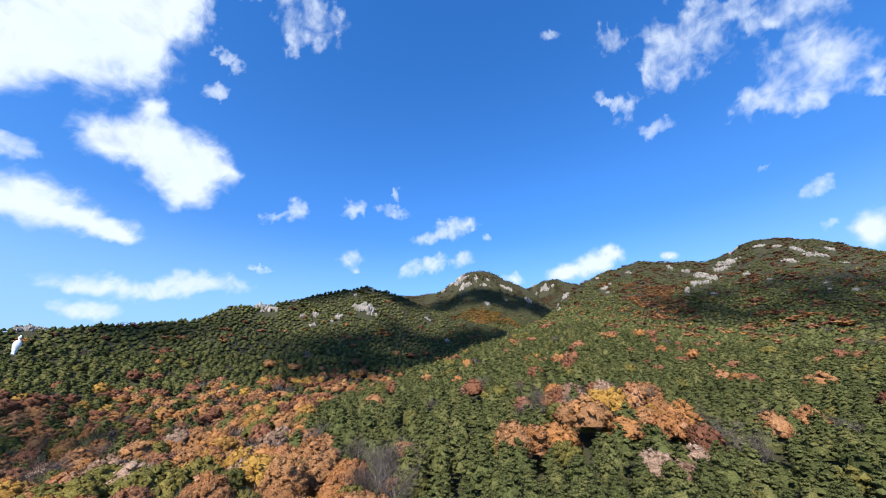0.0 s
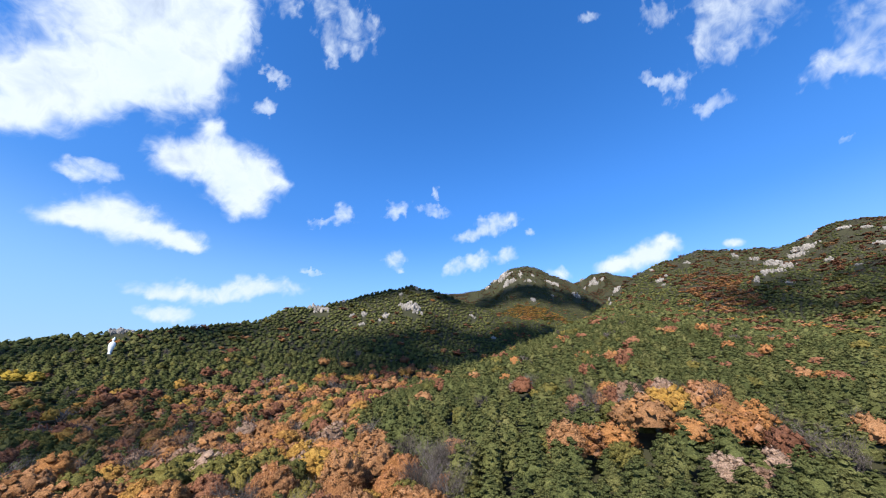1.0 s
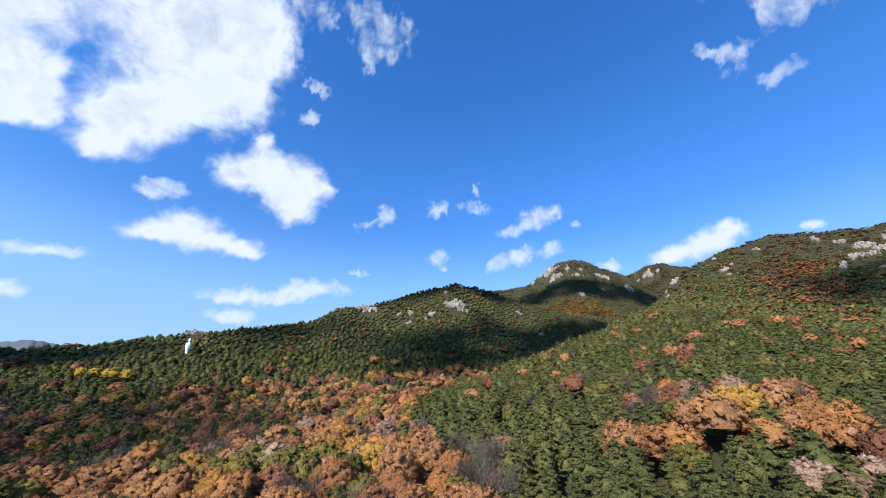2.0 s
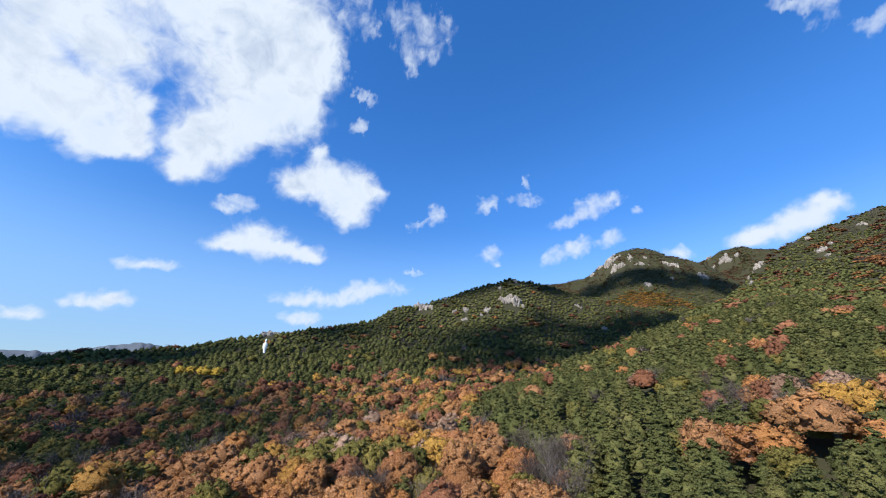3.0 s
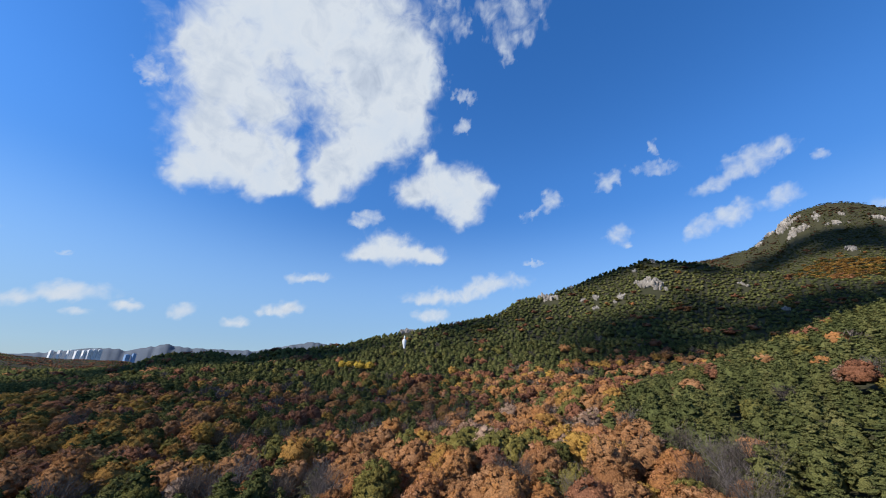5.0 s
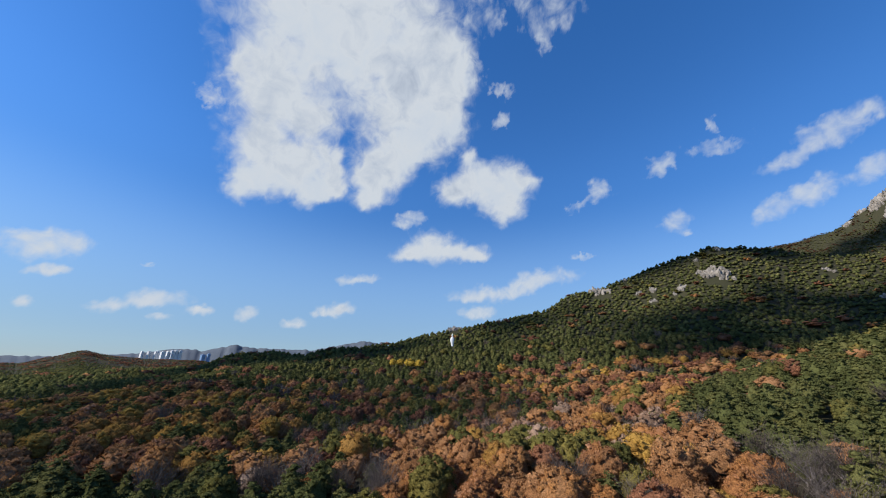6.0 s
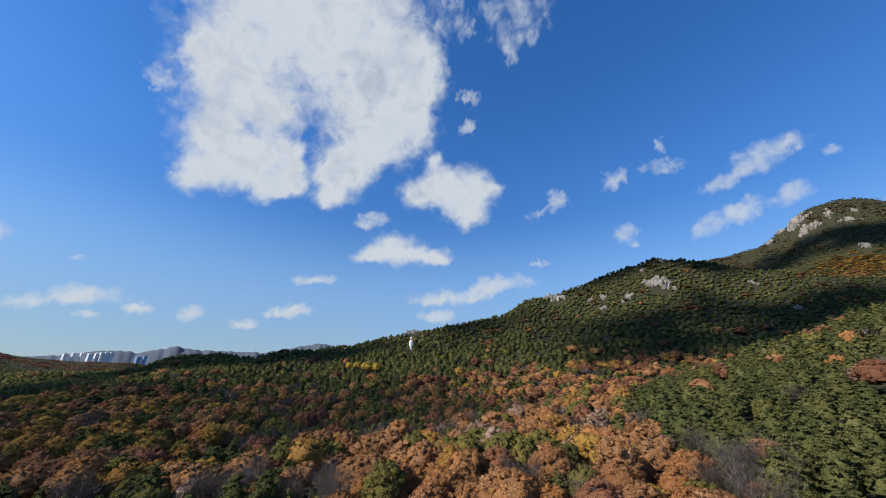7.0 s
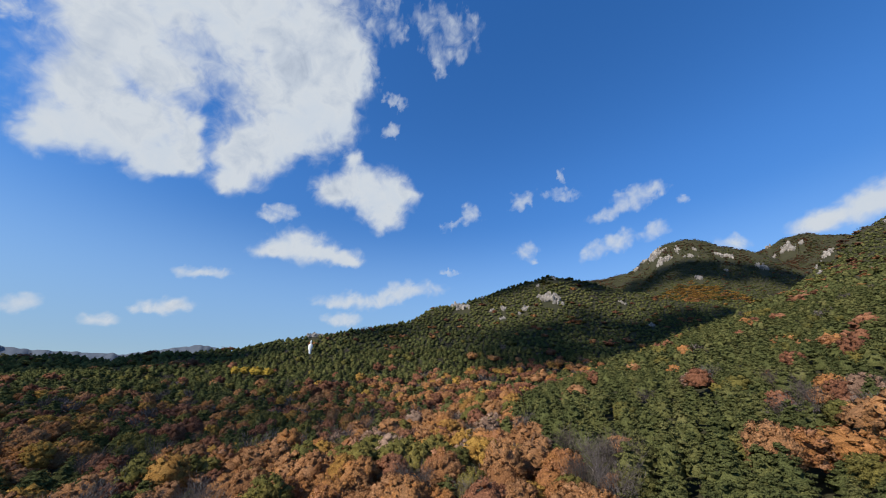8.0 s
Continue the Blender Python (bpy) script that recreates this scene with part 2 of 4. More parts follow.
def quads(name, v, f, normal=None, tone=None, smooth=False):
    """A mesh from an array of places and an array of faces, all with as many corners."""
    me = bpy.data.meshes.new(name)
    v, f = np.asarray(v, np.float32), np.asarray(f, np.int32)
    me.vertices.add(len(v))
    me.vertices.foreach_set("co", v.ravel())
    me.loops.add(f.size)
    me.loops.foreach_set("vertex_index", f.ravel())
    me.polygons.add(len(f))
    me.polygons.foreach_set("loop_start", np.arange(0, f.size, f.shape[1], dtype=np.int32))
    if smooth:
        me.polygons.foreach_set("use_smooth", np.ones(len(f), bool))
    if tone is not None:
        me.attributes.new("tone", "FLOAT", "POINT").data.foreach_set("value", np.asarray(tone, np.float32))
    me.update(calc_edges=True)
    if normal is not None:
        me.normals_split_custom_set_from_vertices(np.asarray(normal, np.float32))
    return me


# ---------------------------------------------------------------- ground
def build_ground():
    az = np.radians(np.concatenate([np.arange(-180, -112, 4), np.arange(-112, 62, 0.56), np.arange(62, 180, 4)]))
    r = np.concatenate([[0.004], np.geomspace(6, 330, 115)[:-1], np.arange(330, 1300, 8), np.geomspace(1300, 4700, 36)])
    a, d = np.meshgrid(az, r)
    x, y = np.sin(a) * d, np.cos(a) * d
    v = np.stack([x, y, land(x, y)], -1).reshape(-1, 3)
    n, m = len(az), len(r)
    i, j = np.meshgrid(np.arange(n), np.arange(m - 1))
    k = (i + 1) % n
    f = np.stack([j * n + i, (j + 1) * n + i, (j + 1) * n + k, j * n + k], -1).reshape(-1, 4)[:, ::-1]
    return tagged(part("ground", quads("ground", v, f, smooth=True), SOIL),
                  "brown leaf-littered hill ground rising to rocky mountains", "hillside", kind="structure")


build_ground()


# ---------------------------------------------------------------- trees
def soft_normals(n):
    return n / (np.linalg.norm(n, axis=1, keepdims=True) + 1e-6)


def sprays(rng, centre, normal, size, shading):
    """Three-cornered leaf sprays: places, the way each one faces, its size, and the soft normal of the clump that it belongs to."""
    k = len(centre)
    n = normal / (np.linalg.norm(normal, axis=1, keepdims=True) + 1e-6)
    a = np.cross(n, rng.normal(size=(k, 3)))
    a /= np.linalg.norm(a, axis=1, keepdims=True) + 1e-6
    b = np.cross(n, a)
    s = (size * rng.uniform(0.6, 1.4, k))[:, None]
    v = np.stack([centre - a * s - b * s * 0.6, centre + a * s * rng.uniform(0.6, 1.1, (k, 1)) - b * s * 0.5, centre + b * s * rng.uniform(0.7, 1.3, (k, 1))], 1)
    return v.reshape(-1, 3), np.arange(3 * k).reshape(-1, 3), np.repeat(soft_normals(shading + 0.5 * n), 3, axis=0)


def gather(pieces):
    vs, fs, ns, b = [], [], [], 0
    for v, f, *n in pieces:
        vs.append(v)
        fs.append(f + b)
        ns += n
        b += len(v)
    return (np.concatenate(vs), np.concatenate(fs)) + ((np.concatenate(ns),) if ns else ())


def limb(p, q, r0, r1, sides=5):
    """A tapered round piece of trunk or branch."""
    p, q = np.array(p, float), np.array(q, float)
    w = (q - p) / (np.linalg.norm(q - p) + 1e-6)
    a = np.cross(w, (0.3, 0.9, 0.2))
    a /= np.linalg.norm(a)
    b = np.cross(w, a)
    t = np.arange(sides) / sides * 2 * np.pi
    ring = np.cos(t)[:, None] * a + np.sin(t)[:, None] * b
    v = np.concatenate([p + ring * r0, q + ring * r1])
    i = np.arange(sides)
    k = (i + 1) % sides
    return v, np.concatenate([np.stack([i, k, k + sides], 1), np.stack([i, k + sides, i + sides], 1)])


OCTA = np.array([(1, 0, 0), (0, 1, 0), (-1, 0, 0), (0, -1, 0), (0, 0, 1), (0, 0, -1)], float)
OCTA_FACES = np.array([(0, 1, 4), (1, 2, 4), (2, 3, 4), (3, 0, 4), (1, 0, 5), (2, 1, 5), (3, 2, 5), (0, 3, 5)])


def lump(rng, centre, size, out, whole):
    """A small clump of leaves with an uneven surface, closed or, far off, its upper side alone."""
    turn = rng.uniform(0, 6.28)
    c, s = math.cos(turn), math.sin(turn)
    v, f = (OCTA, OCTA_FACES) if whole else (OCTA[:5], OCTA_FACES[:4])
    v = v @ np.array([(c, s, 0), (-s, c, 0), (0, 0, 1)])
    w = v * size * rng.uniform(0.72, 1.25, (len(v), 1))
    w[:, 2] += w[:, 0] * rng.uniform(-0.35, 0.35) + w[:, 1] * rng.uniform(-0.35, 0.35)
    return centre + w, f, soft_normals(0.9 * v + 0.8 * out + 0.25 * rng.normal(size=v.shape))


def oak_crown(rng, lobes, per, leaf, whole):
    """A broad rounded crown, 7 m across, of many small lobes set with leaf sprays; the tree is 8 to 9 m high."""
    pieces = []
    lean, wide = rng.uniform(-0.5, 0.5, 2), rng.uniform(2.5, 2.9)
    for k in range(lobes):
        # lobes spread evenly over the dome, the topmost first
        h = 1 - 1.45 * (k + 0.5) / lobes
        a = k * 2.4 + rng.uniform(-0.5, 0.5)
        out = np.array([math.cos(a), math.sin(a), 0.0]) * math.sqrt(max(0.05, 1 - h * h)) + (0, 0, h)
        reach = rng.uniform(0.78, 1.1)
        c = out * (wide * reach, wide * reach, 2.8 * rng.uniform(0.82, 1.06)) + (*lean * (h + 0.5), 5.0)
        rad = rng.uniform(0.6, 1.0) * (34 / lobes) ** 0.45
        pieces.append(lump(rng, c, np.array((1, 1, 0.85)) * rad * 0.86, out, whole))
        u = rng.normal(size=(per, 3)) + out * 0.8
        u /= np.linalg.norm(u, axis=1, keepdims=True)
        pieces.append(sprays(rng, c + u * rad * rng.uniform(0.8, 1.12, (per, 1)) * (1, 1, 0.85), u + 0.4 * rng.normal(size=(per, 3)), leaf, 0.9 * u + out * 0.8))
    return gather(pieces)


def pine_crown(rng, pads, per, leaf, whole, spread=2.8):
    """An irregular pine crown of flat, upturned pads of needles in uneven tiers, about 6 m across; the tree is 9 m high."""
    pieces = []
    for k in range(pads):
        h = (k + 0.5) / pads
        a = k * 2.4 + rng.uniform(-0.6, 0.6)
        w = (1 - h) ** 0.65 * rng.uniform(0.55, 1.1) * spread
        c = np.array([math.cos(a) * w, math.sin(a) * w, 4.1 + h * 4.6 + rng.uniform(-0.4, 0.4)])
        rad = (1.3 - 0.55 * h) * rng.uniform(0.7, 1.2) * (26 / pads) ** 0.45 * (1.0 if whole else 0.5)
        out = np.array([math.cos(a) * w * 0.3, math.sin(a) * w * 0.3, 0.6])
        pieces.append(lump(rng, c, np.array((1, 1, 0.5)) * rad * 0.72, out, whole))
        t, q = rng.uniform(0, 6.28, per), np.sqrt(rng.uniform(0, 1, per))
        flat = np.stack([np.cos(t) * q, np.sin(t) * q, 0.36 * np.sqrt(1 - q * q) + rng.normal(0, 0.07, per)], 1)
        face = np.stack([np.cos(t) * q, np.sin(t) * q, np.full(per, 0.75)], 1)
        pieces.append(sprays(rng, c + flat * rad, face + 0.4 * rng.normal(size=(per, 3)), leaf, face * 0.8 + out * 0.7))
    return gather(pieces)


def core(rng, pine, sides, rings):
    """The closed inside of a crown, under the lobes or pads."""
    t = np.linspace(0, 1, rings)
    if pine:
        z, w = 3.4 + 4.9 * t, 2.4 * (1 - t) ** 0.62
    else:
        h = 1.5 * t - 0.5
        z, w = 5.0 + 2.45 * h, 2.6 * np.sqrt(np.clip(1 - h * h, 0, 1))
    a = np.arange(sides) / sides * 2 * np.pi + t[:, None] * 1.3
    w = np.maximum(w, 0.08)[:, None] * rng.uniform(0.8, 1.1, (rings, sides))
    v = np.stack([np.cos(a) * w, np.sin(a) * w, np.repeat(z[:, None], sides, 1)], -1).reshape(-1, 3)
    i, j = np.meshgrid(np.arange(sides), np.arange(rings - 1))
    k = (i + 1) % sides
    f = np.concatenate([np.stack([j * sides + i, j * sides + k, (j + 1) * sides + k], -1).reshape(-1, 3), np.stack([j * sides + i, (j + 1) * sides + k, (j + 1) * sides + i], -1).reshape(-1, 3)])
    return v, f, soft_normals((v - (0, 0, 4.2)) * (1, 1, 0.9))


def bare_crown(rng, limbs, twigs):
    """A leafless crown of forked limbs and a haze of upright twigs."""
    pieces = []
    for k in range(limbs):
        a = k * 2.4 + rng.uniform(-0.4, 0.4)
        w = rng.uniform(1.0, 2.6)
        p = np.array([0, 0, rng.uniform(2.2, 4.0)])
        m = p + np.array([math.cos(a) * w * 0.5, math.sin(a) * w * 0.5, rng.uniform(1.2, 2.0)])
        q = m + np.array([math.cos(a) * w * 0.5, math.sin(a) * w * 0.5, rng.uniform(1.4, 2.6)])
        if limbs > 4:
            pieces += [limb(p, m, 0.08, 0.05, 4), limb(m, q, 0.05, 0.015, 4)]
        k2 = max(1, twigs // limbs)
        c = m + (q - m) * rng.uniform(0, 1.1, (k2, 1)) + rng.normal(size=(k2, 3)) * 0.6
        d = np.array([math.cos(a) * 0.5, math.sin(a) * 0.5, 1.0]) + rng.normal(size=(k2, 3)) * 0.5
        d *= (rng.uniform(0.4, 1.0, k2) * (1.0 if limbs > 4 else 1.6))[:, None]
        s = np.cross(d, rng.normal(size=(k2, 3)))
        s *= (0.022 if limbs > 8 else 0.036 if limbs > 4 else 0.19) / np.linalg.norm(s, axis=1, keepdims=True)
        v = np.stack([c - s, c + s, c + d], 1).reshape(-1, 3)
        pieces.append((v, np.arange(3 * k2).reshape(-1, 3)))
    return gather(pieces)


def trunk_mesh(name, rng, kind):
    pieces = []
    if kind == "pine":
        p = np.zeros(3)
        p[2] = -0.6
        for k in range(5):
            q = p + (rng.uniform(-0.25, 0.25), rng.uniform(-0.25, 0.25), 1.75)
            pieces.append(limb(p, q, 0.20 - 0.034 * k, 0.166 - 0.034 * k, 6))
            p = q
        for k in range(7):
            a, h = k * 2.4, 3.6 + k * 0.65
            pieces.append(limb((0, 0, h), (math.cos(a) * (2.4 - k * 0.22), math.sin(a) * (2.4 - k * 0.22), h + 0.8), 0.06, 0.02, 4))
    else:
        pieces.append(limb((0, 0, -0.6), (0.1, 0.05, 2.6), 0.22, 0.16, 6))
        pieces.append(limb((0.1, 0.05, 2.6), (0, 0, 5.5), 0.16, 0.07, 6))
        for k in range(5):
            a = k * 2.4 + 0.5
            pieces.append(limb((0, 0, 2.3 + 0.4 * k), (math.cos(a) * 1.9, math.sin(a) * 1.9, 4.6 + 0.3 * k), 0.09, 0.03, 5))
    return quads(name, *gather(pieces), smooth=True)


def crown(kind, rng, level):
    """Places, faces and normals. level 0: a tree that stands near, 1 to 3: farther and farther off."""
    if kind == "bare":
        return (*bare_crown(rng, *[(12, 1500), (7, 520), (3, 110), (3, 36)][level]), None)
    if kind == "pine":
        return gather([pine_crown(rng, *[(48, 34, 0.13, 1), (28, 11, 0.19, 1), (11, 4, 0.33, 1), (4, 1, 0.5, 0, 1.7)][level]), core(rng, True, *[(8, 5), (7, 4), (6, 3), (5, 3)][level])])
    return gather([oak_crown(rng, *[(58, 30, 0.125, 1), (33, 10, 0.18, 1), (15, 4, 0.3, 1), (7, 1, 0.5, 0)][level]), core(rng, False, *[(8, 5), (7, 4), (6, 3), (4, 3)][level])])


KINDS = ("pine", "rust", "gold", "red", "olive", "bare", "pale", "yellow")


def blob(az, r, a0, r0, wa, wr):
    """1 at the middle of a patch of the plan, 0 outside it."""
    return np.clip(1.5 - 1.5 * (((az - a0) / wa) ** 2 + ((r - r0) / wr) ** 2), 0, 1)


def shares(x, y):
    """What share of the trees at a place is of each kind."""
    r, az = np.hypot(x, y), np.degrees(np.arctan2(x, y))
    p = {k: np.zeros_like(r) for k in KINDS}
    one = np.ones_like(r)

    def lay(m, **kind):
        for k in KINDS:
            p[k] = p[k] * (1 - m) + kind.get(k, 0.0) * m

    lay(one, pine=0.976, rust=0.004, red=0.007, bare=0.004, olive=0.009)
    # the mixed wood of the middle slope
    lay(np.clip((-32 - az) / 6, 0, 1) * np.clip((np.interp(az, [-75, -62, -50], [300, 270, 270]) - r) / 30, 0, 1), pine=0.60, rust=0.12, gold=0.05, red=0.08, olive=0.08, bare=0.07)
    # rust-coloured valley behind the oak ridge
    edge = np.interp(r, [150, 200, 260, 330, 400], [-20, -12, -3, 2, 4])
    lay(np.clip((az + 54) / 8, 0, 1) * np.clip((edge - az) / 4, 0, 1) * np.clip((r - 165) / 20, 0, 1) * np.clip((np.interp(az, [-55, -40, -18, -5], [265, 280, 330, 350]) - r) / 30, 0, 1),
        pine=0.34, rust=0.25, gold=0.05, red=0.25, olive=0.04, bare=0.07)
    # the oak ridge
    crest = np.interp(az, [-100, -88, -78, -67, -60, -54, -43, -33, -26, -19, -14, -10], [80, 95, 95, 93, 99, 107, 121, 138, 159, 188, 224, 258])
    side = np.interp(r, [50, 67, 76, 88, 105, 170, 240, 260], [-4, -4.5, -10, -13.5, -18, -18, -13, -11])
    lay(np.clip((crest - r) / 6, 0, 1) * np.clip((side - az) / 2, 0, 1), pine=0.02, rust=0.63, pale=0.05, gold=0.07, red=0.06, olive=0.13, bare=0.04)
    # pines under the lookout, ahead and to the right
    lay(np.clip((az + 4) / 3, 0, 1) * np.clip((84 - r) / 5, 0, 1), pine=0.99, olive=0.005, bare=0.005)
    # dark evergreens at the foot of the lookout
    foot = np.interp(az, [-95, -85, -78, -69, -57], [84, 86, 82, 72, 60])
    lay(np.clip((-55 - az) / 4, 0, 1) * np.clip((foot - r) / 4, 0, 1), pine=0.88, olive=0.09, bare=0.03)
    # yellow edge of the spur
    lay(np.clip((-70 - az) / 8, 0, 1) * np.clip((r - 90) / 10, 0, 1) * np.clip((250 - r) / 40, 0, 1), pine=0.40, rust=0.25, gold=0.22, red=0.06, olive=0.05, bare=0.02)
    lay(blob(az, r, -94, 248, 11, 20), pine=0.1, rust=0.2, gold=0.6, olive=0.1)
    lay(np.clip((-70 - az) / 8, 0, 1) * np.clip((crest + 4 - r) / 8, 0, 1) * np.clip((r - foot) / 4, 0, 1), pine=0.06, rust=0.64, gold=0.20, red=0.05, olive=0.05)
    # the oak mound
    lay(blob(az, r, 20, 112, 14, 30) * 0.95, pine=0.42, rust=0.24, pale=0.08, gold=0.03, red=0.08, olive=0.03, bare=0.12)
    lay(blob(az, r, 34, 96, 7, 20) * 0.8, pine=0.2, rust=0.35, red=0.1, bare=0.35)
    # oaks on the mountain: gully, flanks and top
    lay(np.clip((az - 20) / 6, 0, 1) * np.clip((r - 360) / 90, 0, 1) * 0.9, pine=0.92, rust=0.012, red=0.030, gold=0.002, olive=0.016, bare=0.02)
    lay(blob(az, r, 32, 600, 4.5, 130), pine=0.36, rust=0.36, red=0.16, gold=0.02, bare=0.10)
    lay(np.clip((az - 20) / 4, 0, 1) * np.clip((r - 640) / 60, 0, 1) * 0.9, pine=0.48, red=0.17, rust=0.04, bare=0.31)
    # golden saddle below the peak
    lay(blob(az, r, 3, 705, 10, 65), pine=0.05, gold=0.72, rust=0.10, olive=0.13)
    lay(np.clip((r - 850) / 60, 0, 1) * np.clip((26 - az) / 3, 0, 1) * np.clip((az + 20) / 4, 0, 1), pine=0.42, red=0.26, olive=0.04, bare=0.28)
    # brown leafless woods of the hill far behind the spur
    lay(np.clip((r - 900) / 60, 0, 1) * np.clip((-70 - az) / 4, 0, 1), pine=0.25, red=0.25, bare=0.5)
    return np.stack([p[k] for k in KINDS], -1)


# rock outcrops, hill by hill: place, width, height, boulders
OUTCROPS = []
# the long ridge
OUTCROPS += [(-219, 441, 20.0, 7.2, 9), (-106, 490, 24.2, 8.2, 10), (-132, 457, 8.3, 5.0, 5), (-162, 454, 4.8, 5.8, 3), (-175, 448, 4.1, 3.3, 3), (-153, 430, 7.5, 3.0, 3), 
             (-136, 444, 3.3, 3.2, 2), (-20, 570, 7.1, 3.2, 2), (10, 513, 6.1, 3.6, 3), (-129, 524, 4.9, 3.0, 2), (-110, 549, 4.4, 3.2, 2), (-201, 476, 4.4, 2.6, 2)]
# the peaks
OUTCROPS += [(56, 928, 29.7, 19.6, 10), (61, 880, 25.5, 13.6, 7), (97, 904, 7.4, 19.5, 4), (76, 882, 8.6, 10.3, 3), (128, 898, 6.0, 5.4, 2), (114, 870, 14.3, 6.9, 4), 
             (164, 884, 14.7, 7.0, 4), (181, 885, 8.8, 7.0, 3), (217, 847, 13.9, 11.7, 4), (105, 769, 10.0, 7.5, 3), (156, 817, 5.3, 4.8, 2), (10, 935, 10.2, 7.0, 3), 
             (30, 950, 11.8, 10.7, 4), (304, 1098, 12.1, 6.2, 3), (335, 1099, 28.3, 14.9, 6), (320, 1157, 11.3, 9.0, 2), (364, 1096, 10.8, 8.6, 2)]
# the mountain's near shoulder
OUTCROPS += [(234, 630, 9.0, 8.4, 4), (225, 628, 6.8, 4.7, 3), (204, 594, 6.2, 4.3, 3), (213, 623, 2.9, 3.5, 2), (281, 581, 9.3, 5.6, 4), (295, 630, 4.1, 4.9, 2), 
             (297, 591, 4.7, 3.4, 2), (354, 624, 6.2, 3.7, 2), (277, 564, 4.5, 3.2, 2)]
# the crag
OUTCROPS += [(439, 631, 6.4, 11.6, 4), (457, 614, 8.3, 7.4, 4), (529, 603, 27.5, 8.3, 9), (459, 586, 15.5, 12.8, 8), (390, 515, 10.0, 8.0, 5), (374, 513, 5.8, 8.0, 4), 
             (462, 566, 14.6, 11.0, 7), (504, 593, 19.1, 6.9, 6), (401, 506, 8.2, 5.9, 4), (485, 527, 6.8, 6.1, 3), (570, 623, 8.3, 3.7, 3), (558, 623, 6.1, 4.9, 2), 
             (381, 474, 6.9, 2.8, 3)]
# the mountain top
OUTCROPS += [(539, 503, 13.7, 5.1, 5), (583, 509, 10.7, 9.6, 5), (591, 499, 10.5, 5.2, 4), (592, 534, 13.0, 6.7, 5), (579, 553, 9.7, 4.6, 4), (572, 577, 11.9, 4.8, 4), 
             (624, 515, 9.1, 5.4, 4), (586, 472, 6.5, 2.9, 2), (470, 476, 5.5, 2.8, 2), (490, 424, 5.7, 4.2, 3), (491, 399, 4.0, 4.0, 3), (472, 409, 3.4, 2.5, 2)]
# the statue's knoll
OUTCROPS += [(-305, 266, 10.8, 5.0, 6), (-306, 260, 4.7, 4.2, 3)]
# trees that stand out from the wood: kind, then place and size of each
ACCENTS = []


def accent(kind, *rows):
    ACCENTS.extend((x, y, kind, size) for x, y, size in rows)


accent("red", (107, 363, 1.5), (176, 299, 1.5), (237, 216, 1.4), (-133, 67, 1.3), (-138, 75, 1.3), (-182, 173, 1.5), (-182, 163, 1.3), (12, 139, 1.3), 
       (-189, 233, 1.3), (-324, 68, 1.2), (-434, 42, 1.3), (-33, 416, 1.5), (-18, 449, 1.4), (53, 155, 1.3), (-77, 335, 1.4))
accent("rust", (168, 300, 1.5), (363, 346, 1.6), (344, 341, 1.6), (359, 311, 1.6), (120, 148, 1.3), (142, 140, 1.3), (156, 225, 1.3), (57, 178, 1.3), 
       (55, 171, 1.2), (-25, 148, 1.2), (-72, 263, 1.6), (-69, 273, 1.5), (-198, 111, 1.3), (-225, 160, 1.4), (-106, 8, 1.1), (-110, 12, 1.1), 
       (-111, 17, 1.1), (-141, 307, 1.5), (-122, 310, 1.4), (-270, 76, 1.2), (-256, 22, 1.2), (16, 74, 1.3), (22, 76, 1.2), (13, 72, 1.2), 
       (31, 81, 1.3), (53, 86, 1.3), (47, 81, 1.2), (30, 90, 1.2), (37, 80, 1.2))
accent("olive", (345, 355, 1.5), (-46, 65, 1.2), (-42, 66, 1.1), (-48, 63, 1.0), (-107, 78, 1.0), (-63, 57, 1.0), (-64, 45, 0.9), (-47, 68, 1.2), 
       (-44, 70, 1.2), (-41, 72, 1.1), (20, 133, 1.1), (-80, 60, 1.1))
accent("gold", (-31, 71, 1.2), (-28, 72, 1.1), (-180, 203, 1.3), (-85, 22, 1.1), (-85, 20, 1.0), (-83, 24, 1.0), (-147, 0, 1.2), (-167, 2, 1.2), 
       (-198, 5, 1.1), (-127, -1, 1.2), (-71, 61, 0.8), (-135, 137, 0.8), (43, 94, 1.2), (40, 97, 1.1), (51, 95, 1.1), (-181, 204, 1.3), 
       (-128, 130, 0.8), (-31, 76, 1.1))
accent("bare", (-25, 76, 1.2), (-9, 74, 1.2), (-7, 72, 1.2), (-35, 54, 1.1), (-59, 33, 1.1), (-60, 36, 1.0), (-271, 130, 1.2), (-302, 138, 1.1), 
       (-166, 135, 1.2), (-229, 91, 1.0), (54, 74, 1.3), (56, 73, 1.2), (-11, 73, 1.2), (-17, 80, 1.1), (-32, 101, 1.1), (17, 152, 1.1), 
       (59, 108, 1.1))
accent("yellow", (-279, 172, 1.4), (-269, 175, 1.4), (-254, 174, 1.4), (-247, 178, 1.4))
accent("pale", (11, 145, 1.1), (34, 65, 0.95), (44, 69, 0.85), (37, 64, 0.85))
accent("gold", (-199, -26, 1.3), (-211, -22, 1.3), (-226, -18, 1.3), (-238, -12, 1.2), (-249, -6, 1.2), (-145, -6, 1.1), (-135, -1, 1.1), (-156, 2, 1.1), (-123, -3, 1.0), (-108, -8, 0.9))
STATUE = (-269, 232)


